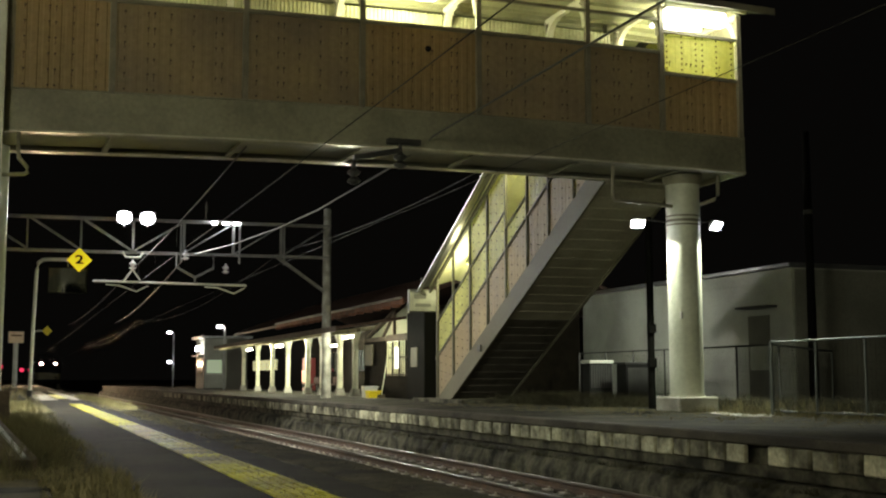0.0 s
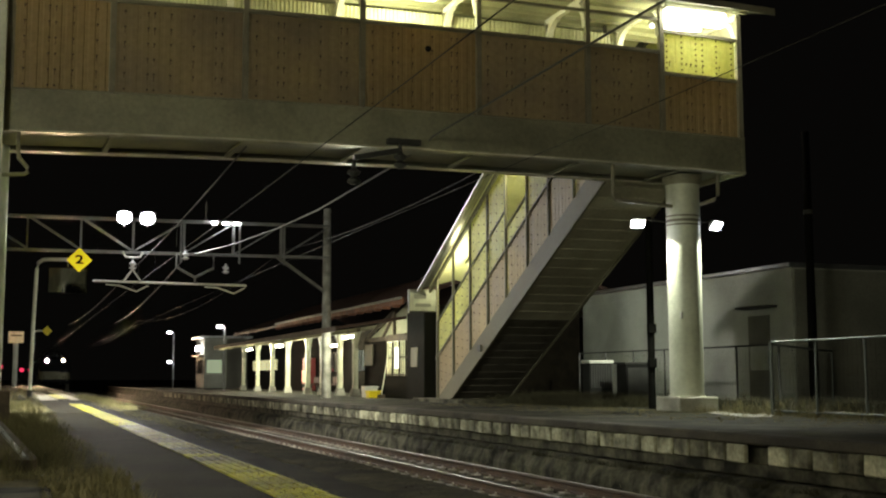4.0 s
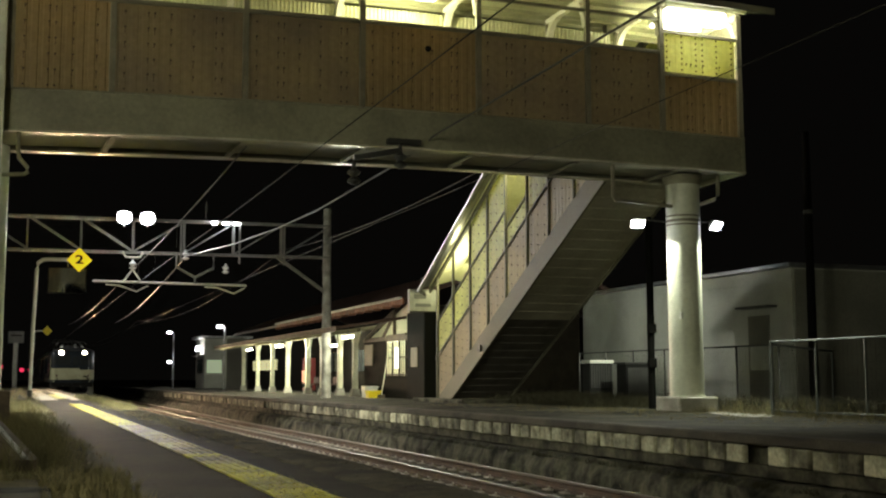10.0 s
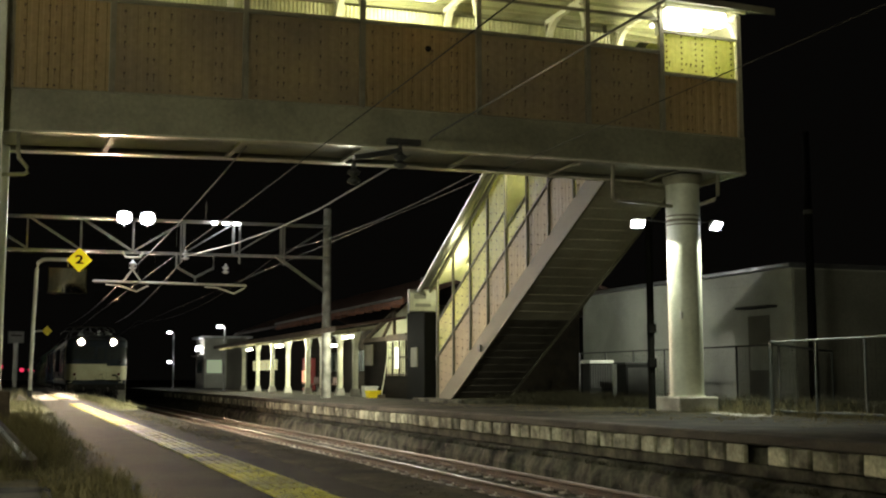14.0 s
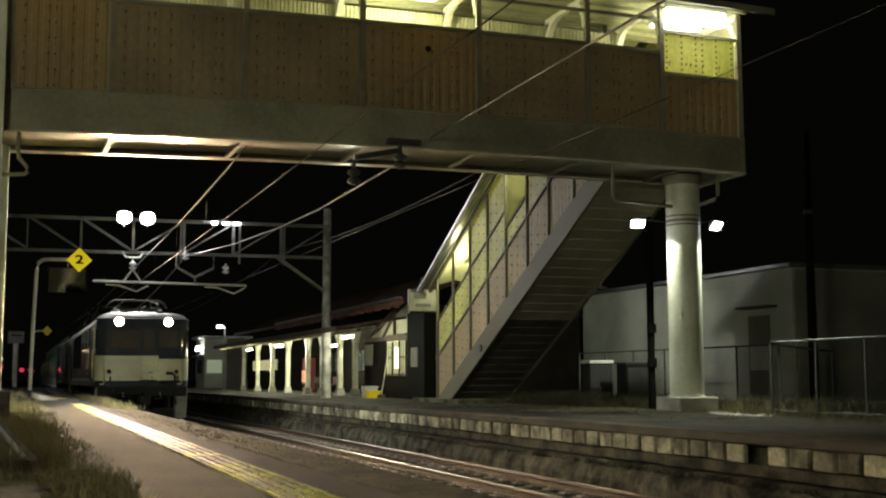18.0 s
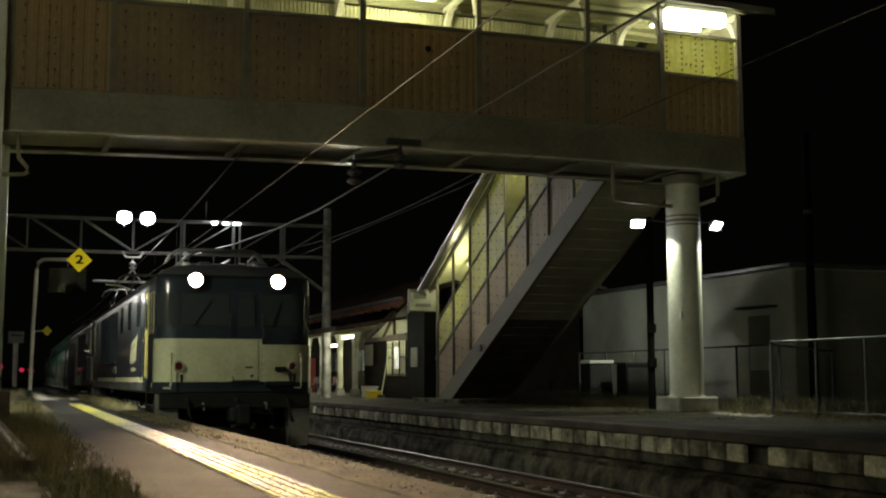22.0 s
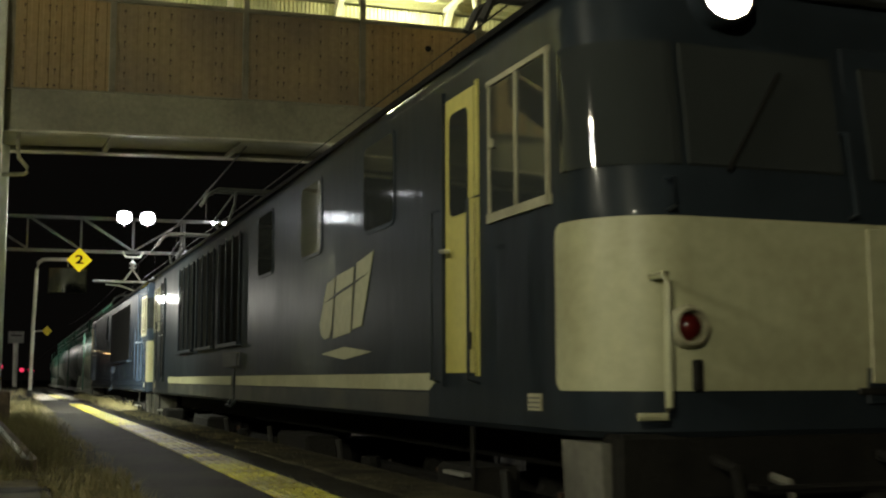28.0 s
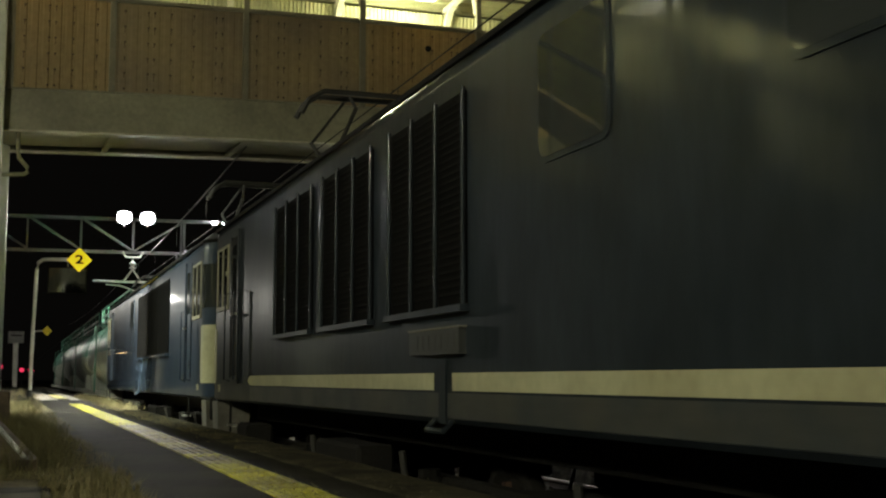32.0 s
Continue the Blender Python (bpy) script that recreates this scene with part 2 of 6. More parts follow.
# hall wall colour lowered to hold the weaker light on its front
HALL_SHADE = mat("shaded_hall_wall", (0.24, 0.24, 0.20), 0.8, vary=0.3, scale=0.6, fine=18, bump=0.2, spec=0.2)
FLANGE = mat("flange_highlight", (0.62, 0.6, 0.48), 0.22, vary=0.3, scale=1.2, fine=20, bump=0.1, dirt=(0.4, 0.38, 0.28))
MOSS = mat("mossy_soil", (0.21, 0.185, 0.095), 1.0, vary=0.7, scale=1.3, fine=30, bump=0.9, dirt=(0.06, 0.053, 0.03), spec=0.1)
EDGE_SOIL = mat("edge_soil", (0.10, 0.09, 0.055), 0.95, vary=0.7, scale=2.2, fine=26, bump=0.9, dirt=(0.035, 0.031, 0.02), spec=0.1)
GRASS = mat("dry_grass", (0.23, 0.20, 0.09), 0.8, vary=0.4, scale=6, fine=20, bump=0.0)
TALL_GRASS = mat("tall_dry_grass", (0.16, 0.148, 0.07), 0.8, vary=0.4, scale=6, fine=20, bump=0.0, translucent=0.3, spec=0.2)
SKIRT = mat("dusty_skirt", (0.030, 0.036, 0.038), 0.45, vary=0.3, scale=2.3, fine=6, bump=0.05, dirt=(0.05, 0.05, 0.043), stretch=(1, 0.5, 4))
MAST = mat("concrete_mast", (0.46, 0.45, 0.40), 0.75, vary=0.5, scale=2.5, fine=14, bump=0.3, dirt=(0.2, 0.2, 0.17), stretch=(3, 3, 0.4))
SOFFIT_WOOD = mat("canopy_soffit", (0.24, 0.21, 0.12), 0.8, vary=0.4, scale=2, fine=20, bump=0.2)
FENCE = mat("fence_steel", (0.085, 0.097, 0.088), 0.5, 0.3, vary=0.3, scale=3, fine=30, bump=0.1)
SOFFIT_SHADE = mat("soffit_shade", (0.085, 0.077, 0.057), 0.9, vary=0.4, scale=2, fine=20, bump=0.2, spec=0.15)
MACHINE_RED = mat("machine_red", (0.16, 0.012, 0.012), 0.4, vary=0.15, bump=0.0)
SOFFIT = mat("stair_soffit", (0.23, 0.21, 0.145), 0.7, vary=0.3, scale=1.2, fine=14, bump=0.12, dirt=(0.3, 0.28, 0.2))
EAVE_RED = mat("eave_board", (0.24, 0.105, 0.065), 0.75, vary=0.5, scale=1.4, fine=12, bump=0.3, spec=0.3)
NOTICE = mat("old_notice", (0.15, 0.14, 0.08), 0.7, vary=0.3, scale=4, fine=20, bump=0.0)
BACKLIT = mat("translucent_board", (0.72, 0.72, 0.66), 0.5, vary=0.15, bump=0.0, translucent=0.85)
VENT_SHEET = mat("vent_sheet", (0.62, 0.62, 0.42), 0.6, vary=0.3, scale=1.5, fine=14, bump=0.1, dirt=(0.42, 0.42, 0.27))
GRASS_PALE = mat("pale_grass", (0.30, 0.27, 0.13), 0.8, vary=0.4, scale=6, fine=20, bump=0.0)


# ---------- mesh helpers ----------
class Mesh:
    """Collects vertices and faces of one mesh."""

    def __init__(self):
        self.v, self.f, self.smooth = [], [], False

    def add(self, verts, faces):
        o = len(self.v)
        self.v += [tuple(p) for p in verts]
        self.f += [tuple(i + o for i in f) for f in faces]
        return self

    def box(self, x0, y0, z0, x1, y1, z1, c=0.0):
        """A box; c > 0 chamfers its edges."""
        if c <= 0:
            return self.add([(x0, y0, z0), (x1, y0, z0), (x1, y1, z0), (x0, y1, z0), (x0, y0, z1), (x1, y0, z1), (x1, y1, z1), (x0, y1, z1)],
                            [(3, 2, 1, 0), (4, 5, 6, 7), (0, 1, 5, 4), (1, 2, 6, 5), (2, 3, 7, 6), (3, 0, 4, 7)])
        ring = lambda d, z: [(x0 + d, y0, z), (x1 - d, y0, z), (x1, y0 + d, z), (x1, y1 - d, z), (x1 - d, y1, z), (x0 + d, y1, z), (x0, y1 - d, z), (x0, y0 + d, z)]
        inner = lambda z: [(x0 + c, y0 + c, z), (x1 - c, y0 + c, z), (x1 - c, y0 + c, z), (x1 - c, y1 - c, z), (x1 - c, y1 - c, z), (x0 + c, y1 - c, z), (x0 + c, y1 - c, z), (x0 + c, y0 + c, z)]
        rings = [inner(z0), ring(c, z0 + c), ring(c, z1 - c), inner(z1)]
        return self.loft(rings, True)

    def loft(self, rings, caps=False):
        n, o = len(rings[0]), len(self.v)
        for r in rings:
            self.v += [tuple(p) for p in r]
        for k in range(len(rings) - 1):
            for i in range(n):
                j = (i + 1) % n
                self.f.append((o + k * n + i, o + k * n + j, o + (k + 1) * n + j, o + (k + 1) * n + i))
        if caps:
            self.f.append(tuple(o + i for i in reversed(range(n))))
            self.f.append(tuple(o + (len(rings) - 1) * n + i for i in range(n)))
        return self

    def tube(self, path, r, n=8, r1=None):
        """A round bar along a path of points."""
        P = [Vector(p) for p in path]
        rings = []
        for i, p in enumerate(P):
            d = (P[min(i + 1, len(P) - 1)] - P[max(i - 1, 0)]).normalized()
            a = d.cross(Vector((0, 0, 1)) if abs(d.z) < 0.95 else Vector((1, 0, 0))).normalized()
            b = d.cross(a)
            rad = r if r1 is None else r + (r1 - r) * i / (len(P) - 1)
            rings.append([p + a * math.cos(2 * math.pi * k / n) * rad + b * math.sin(2 * math.pi * k / n) * rad for k in range(n)])
        return self.loft(rings, True)

    def bar(self, p, q, w, h=None):
        """A square bar from p to q."""
        p, q = Vector(p), Vector(q)
        h = h or w
        d = (q - p).normalized()
        a = d.cross(Vector((0, 0, 1)) if abs(d.z) < 0.95 else Vector((1, 0, 0))).normalized() * w / 2
        b = d.cross(a).normalized() * h / 2
        return self.loft([[c + a + b, c - a + b, c - a - b, c + a - b] for c in (p, q)], True)

    def prism(self, outline, axis, lo, hi):
        """An outline of 2D points (the two other axes in order) drawn out along an axis."""
        put = {"x": lambda a, b, t: (t, a, b), "y": lambda a, b, t: (a, t, b), "z": lambda a, b, t: (a, b, t)}[axis]
        return self.loft([[put(a, b, t) for a, b in outline] for t in (lo, hi)], True)

    def sphere(self, c, r, n=10, m=6, squash=1.0):
        rings = []
        for k in range(m + 1):
            th = math.pi * (k + 0.02) / (m + 0.04)
            rings.append([(c[0] + r * math.sin(th) * math.cos(2 * math.pi * i / n), c[1] + r * math.sin(th) * math.sin(2 * math.pi * i / n), c[2] - r * squash * math.cos(th)) for i in range(n)])
        return self.loft(rings, True)

    def mesh(self, name, material):
        me = bpy.data.meshes.new(name)
        me.from_pydata(self.v, [], self.f)
        bm = bmesh.new()
        bm.from_mesh(me)
        bmesh.ops.recalc_face_normals(bm, faces=bm.faces)
        bm.to_mesh(me)
        bm.free()
        me.materials.append(material)
        if self.smooth:
            me.shade_smooth()
            me.set_sharp_from_angle(angle=radians(38))
        return me


def part(name, m, material, parent=None, label="", at=None, smooth=False):
    """One mesh object, under a thing or a part when parent is given. m: a Mesh, or mesh data that alike pieces share."""
    if isinstance(m, Mesh):
        m.smooth = smooth
        m = m.mesh(name, material)
    ob = new(name, m)
    if parent:
        ob.parent = parent
    if at is not None:
        ob.matrix_basis = at if isinstance(at, Matrix) else pose(*at)
    return tagged(ob, label)


def thing(name, label, category, group="", kind="", at=(0, 0, 0)):
    ob = new(name)
    ob.empty_display_size = 0.2
    ob.matrix_basis = at if isinstance(at, Matrix) else pose(*at)
    return tagged(ob, label, category, group, kind)


def lathe(profile, n=16, axis="z"):
    """A turned shape from (radius, height) pairs."""
    put = {"z": lambda a, b, t: (a, b, t), "y": lambda a, b, t: (a, t, b), "x": lambda a, b, t: (t, a, b)}[axis]
    return Mesh().loft([[put(max(r, 0.0005) * math.cos(2 * math.pi * k / n), max(r, 0.0005) * math.sin(2 * math.pi * k / n), z) for k in range(n)] for r, z in profile], True)


def corrugated(x0, x1, z0, z1, pitch=0.19, depth=0.011, thick=0.006):
    """An upright corrugated sheet in the plane y = 0; z0 and z1 are functions of x."""
    xs = []
    x = x0
    while x < x1 - 1e-6:
        for f, d in ((0, 0), (0.3, 0), (0.42, -1), (0.88, -1)):
            if x + f * pitch < x1:
                xs.append((x + f * pitch, d * depth))
        x += pitch
    xs.append((x1, 0))
    m = Mesh()
    front = [(a, b) for a, b in xs] + [(a, b + thick) for a, b in reversed(xs)]
    m.loft([[(a, b, z0(a)) for a, b in front], [(a, b, z1(a)) for a, b in front]])
    return m


# ---------- ground, track bed, platforms ----------
NEAR_X, FAR_X = 3.88, 7.35
NEAR_TOP, FAR_TOP = 0.93, 0.83
tagged(part("ground", Mesh().box(-900, -700, -1.0, 900, 2200, -0.42), SOIL), "dark earth ground round the station", "ground", "", "structure")
bed = Mesh()
bed.prism([(2.15, -0.42), (2.6, -0.22), (8.7, -0.22), (9.1, -0.42)], "y", -40, 400)
tagged(part("track_bed", bed, GRAVEL), "dark brown ballast under two tracks", "ballast", "", "structure")
rng = random.Random(5)


def stones(n, x0, x1, y0, y1, z, lo, hi):
    m = Mesh()
    for _ in range(n):
        x, y, s = rng.uniform(x0, x1), y0 + (y1 - y0) * rng.random() ** 1.6, rng.uniform(lo, hi)
        q = [Vector((rng.uniform(0.6, 1) * sx, rng.uniform(0.6, 1) * sy, rng.uniform(0.4, 0.8) * sz)) * s for sx, sy, sz in
             ((1, 0, 0), (0, 1, 0), (-1, 0, 0), (0, -1, 0), (0, 0, 1), (0, 0, -1))]
        c = Vector((x, y, z + rng.uniform(-0.01, 0.03)))
        m.add([c + p for p in q], [(0, 1, 4), (1, 2, 4), (2, 3, 4), (3, 0, 4), (1, 0, 5), (2, 1, 5), (3, 2, 5), (0, 3, 5)])
    return m


tagged(part("ballast_stones", stones(9000, 5.2, 8.75, 12, 60, -0.21, 0.025, 0.055), GRAVEL), "loose brown crushed stone between the rails", "ballast", "", "stuff")

near = thing("platform_near", "asphalt platform with a concrete edge and a yellow tactile strip", "platform", "", "structure")
part("slab", Mesh().box(-9, -12, -0.42, 2.02, 130, NEAR_TOP - 0.004), ASPHALT, near)
part("edge_wall", Mesh().box(2.02, -12, -0.42, 2.3, 130, NEAR_TOP - 0.14), OLD_CONCRETE, near)
soil = Mesh()
for y in [3.0 + 0.2 * k for k in range(180)]:
    w = lambda f, c: noise.noise((y * f, c, 0.7))
    a, b = 1.93 + 0.05 * w(0.6, 1.3) + 0.03 * w(2.7, 4.4), 2.38 + 0.03 * w(1.1, 6.2) + 0.02 * w(4.1, 2.2)
    soil.v += [(a, y, NEAR_TOP - 0.01), (a + 0.04, y, NEAR_TOP + 0.006), ((a + b) / 2, y, NEAR_TOP + 0.014 + 0.008 * w(1.7, 9.1)), (b, y, NEAR_TOP + 0.004), (b + 0.01, y, NEAR_TOP - 0.02)]
for k in range(179):
    for j in range(4):
        soil.f.append((k * 5 + j, k * 5 + j + 1, k * 5 + j + 6, k * 5 + j + 5))
part("edge_soil", soil, EDGE_SOIL, near, "thin soil and moss over the platform edge")
cop = Mesh().box(-0.2, -0.745, -0.13, 0.2, 0.745, 0, 0.015).mesh("coping_stone", COPING)
for i in range(44):
    part("coping_stone", cop, COPING, near, at=(2.215, -2.5 + 1.5 * i, NEAR_TOP + 0.002 * (i % 3), rng.uniform(-0.3, 0.3), 0, rng.uniform(-0.2, 0.2)))
part("far_coping", Mesh().box(2.02, 63.0, NEAR_TOP - 0.14, 2.41, 130, NEAR_TOP), COPING, near)
verge = Mesh()
yv = [4.0 + 0.25 * k for k in range(124)]
for y in yv:
    edge = 0.52 + 0.22 * noise.noise((y * 0.7, 3.1, 0.2)) + 0.1 * noise.noise((y * 2.9, 7.7, 0.4))
    verge.v += [(-8.9, y, NEAR_TOP - 0.02), (-8.9, y, NEAR_TOP + 0.012), (edge - 0.12, y, NEAR_TOP + 0.012 + 0.012 * noise.noise((y * 1.3, 0.2, 5.0))), (edge, y, NEAR_TOP - 0.006), (edge, y, NEAR_TOP - 0.02)]
for k in range(len(yv) - 1):
    for j in range(5):
        a, b = k * 5 + j, k * 5 + (j + 1) % 5
        verge.f.append((a, b, b + 5, a + 5))
part("soil_verge", verge, MOSS, near, "mossy soil over the old asphalt")
tile = Mesh().box(-0.15, -0.148, -0.01, 0.15, 0.148, 0.004, 0.003)
for k in range(4):
    tile.box(-0.125 + k * 0.07, -0.135, 0.004, -0.09 + k * 0.07, 0.135, 0.011, 0.003)
tile_y, tile_w = tile.mesh("tactile_tile", YELLOW_TILE), tile.mesh("tactile_tile", WORN_TILE)
for i in range(92):
    y = 3.4 + 0.3 * i
    worn = 8.6 < y < 16.3 and rng.random() < 0.88 or y > 8.6 and rng.random() < 0.05
    part("tactile_tile", tile_w if worn else tile_y, None, near, at=(1.475 + rng.uniform(-0.004, 0.004), y, NEAR_TOP + 0.004, rng.uniform(-0.6, 0.6), rng.uniform(-0.8, 0.8), rng.uniform(-0.7, 0.7)))
tile_p = tile.mesh("tactile_tile", OVERLIT_TILE)
for i in range(34):
    part("tactile_tile", tile_p, None, near, at=(1.475, 39.2 + 0.3 * i, NEAR_TOP + 0.006))
for j in range(9):
    for i, (xa, xb) in enumerate(((0.68, 1.3), (1.65, 2.01))):
        part("paving_slab", Mesh().box(xa, 36.8 + j * 2.9, NEAR_TOP - 0.05, xb, 39.66 + j * 2.9, NEAR_TOP + 0.001 * ((i * 3 + j) % 4), 0.008), PAVING, near)

far = thing("platform_far", "old asphalt platform with a concrete block edge", "platform", "", "structure")
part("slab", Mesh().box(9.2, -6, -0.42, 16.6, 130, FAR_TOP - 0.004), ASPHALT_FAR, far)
part("coping", Mesh().box(8.85, -6, FAR_TOP - 0.13, 9.2, 130, FAR_TOP, 0.02), COPING, far)
part("back_wall", Mesh().box(9.02, -6, -0.42, 9.2, 130, FAR_TOP - 0.13), OLD_CONCRETE, far)
foot = Mesh()
ys = np.concatenate([np.arange(-6, 45, 0.16), np.arange(45, 131, 0.8)])
for y in ys:
    w = lambda f, c: noise.noise((y * f, c, 0.5))
    foot.v += [(8.56 + 0.08 * w(1, 0.3), y, -0.42), (8.6 + 0.1 * w(1.7, 1), y, 0.0), (8.66 + 0.1 * w(2.3, 4), y, 0.17 + 0.06 * w(1.3, 9)), (8.78 + 0.05 * w(3, 5), y, 0.26 + 0.05 * w(2.1, 7)), (9.02, y, 0.27)]
for i in range(len(ys) - 1):
    for k in range(4):
        foot.f.append((i * 5 + k, i * 5 + k + 1, i * 5 + 6 + k, i * 5 + 5 + k))
part("footing", foot, OLD_CONCRETE, far, "rough bulging concrete footing")
blk = Mesh().box(-0.045, -0.198, -0.118, 0.045, 0.198, 0.118, 0.018).mesh("edge_block", BLOCK)
for i in range(150):
    y = 8.4 + 0.45 * i
    if rng.random() < 0.06:
        continue
    part("edge_block", blk, None, far, at=(8.915 + rng.uniform(-0.012, 0.012), y, 0.575 + rng.uniform(-0.006, 0.006), rng.uniform(-1, 1), 0, rng.uniform(-1, 1)))
# pool of lamplight on the asphalt, laid in as a pale patch
part("apron", Mesh().prism([(14.0, 21.9), (14.35, 21.0), (13.75, 19.3), (13.0, 18.4), (12.75, 18.8), (13.1, 20.2), (13.6, 21.45)], "z", FAR_TOP - 0.05, FAR_TOP + 0.004), CONCRETE, far, "pale patch carrying the lamp's pool of light beside the column")
part("beam", Mesh().box(8.93, -6, 0.30, 9.02, 130, 0.45), OLD_CONCRETE, far)

# ---------- tracks ----------
PROFILE = [(-0.0635, 0), (0.0635, 0), (0.0635, 0.012), (0.012, 0.03), (0.009, 0.1), (0.032, 0.115), (0.0325, 0.145), (0.026, 0.153), (-0.026, 0.153), (-0.0325, 0.145), (-0.032, 0.115), (-0.009, 0.1), (-0.012, 0.03), (-0.0635, 0.012)]
sl = Mesh().box(-1.0, -0.11, -0.17, 1.0, 0.11, 0.0, 0.02).mesh("sleeper", SLEEPER)
cl = Mesh()
for sx in (-1, 1):
    cl.box(sx * 0.125 - 0.06, -0.1, 0, sx * 0.125 + 0.06, 0.1, 0.02, 0.006)
    cl.tube([(sx * 0.1, 0, 0.015), (sx * 0.1, 0, 0.055)], 0.016, 6)
cl = cl.mesh("clip", CLIP)
for name, cx in (("track_near", NEAR_X), ("track_far", FAR_X)):
    tr = thing(name, "narrow-gauge railway track with shiny rail heads", "track", "", "structure")
    for sx in (-1, 1):
        x = cx + sx * (0.5335 + 0.0325)
        part("rail", Mesh().prism([(x + a, b - 0.153) for a, b in PROFILE[:6] + PROFILE[-4:]], "y", -30, 400), RUST, tr)
        part("rail_head", Mesh().prism([(x + a, b - 0.151) for a, b in PROFILE[5:11]], "y", -30, 400), RAIL, tr, "polished rail head")
    for i in range(150 if cx == FAR_X else 90):
        y = (9.0 if cx == FAR_X else 4.0) + 0.6 * i
        part("sleeper", sl, None, tr, at=(cx, y, -0.17, 0, rng.uniform(-0.4, 0.4), rng.uniform(-0.8, 0.8)))
        if cx == FAR_X and i < 75:
            for sx in (-1, 1):
                part("clip", cl, None, tr, at=(cx + sx * 0.566, y, -0.165))

# ---------- footbridge ----------
Y0, Y1 = 21.0, 22.9
top = lambda x: 6.63 - 0.0019 * (x - 9) ** 2
bridge = thing("footbridge", "olive steel footbridge with brown corrugated panels and lit windows", "footbridge", "", "structure")
XE = [-13 + 0.5 * i for i in range(55)] + [14.43]
POSTS = [-9.5, -7.0, -4.6, -2.3, -0.22, 1.45, 3.79, 6.0, 8.36, 10.74, 12.45, 14.33]


def beam(y0, y1, z0, z1, xs=XE):
    """A level bar along the bridge that follows its camber."""
    return Mesh().loft([[(x, y0, top(x) + z0), (x, y1, top(x) + z0), (x, y1, top(x) + z1), (x, y0, top(x) + z1)] for x in xs], True)


for y, s in ((Y0, 1), (Y1, -1)):
    fz = -0.71 if s > 0 else -0.735
    g = part("girder", beam(y + s * 0.03, y + s * 0.045, fz, 0), GIRDER, bridge, "plate girder")
    # light caught along the flange is put into its paler colour
    part("bottom_flange", beam(y - s * 0.03, y + s * 0.2, fz - 0.03, fz), FLANGE, g, "bottom flange, pale for the light its edge catches")
    part("top_flange", beam(y - s * 0.02, y + s * 0.12, 0, 0.025), GIRDER, g)
part("floor", beam(Y0 + 0.05, Y1 - 0.05, -0.12, -0.02), GIRDER, bridge)
part("deck_soffit", beam(Y0 + 0.2, Y1 - 0.2, -0.66, -0.62), GIRDER, bridge)
for x in np.arange(-12.2, 14.4, 2.3):
    part("stiffener", Mesh().bar((x - 0.06, Y0 + 0.05, top(x) - 0.7), (x - 0.14, Y1 - 0.25, top(x) - 0.74), 0.1, 0.05), GIRDER, bridge)
    part("cross_beam", Mesh().box(x - 0.05, Y0 + 0.06, top(x) - 0.5, x + 0.05, Y1 - 0.06, top(x) - 0.13), GIRDER, bridge)
part("end_plate", Mesh().box(14.36, Y0, top(14.4) - 0.76, 14.43, Y1, top(14.4)), GIRDER, bridge)
EAVE = 2.66
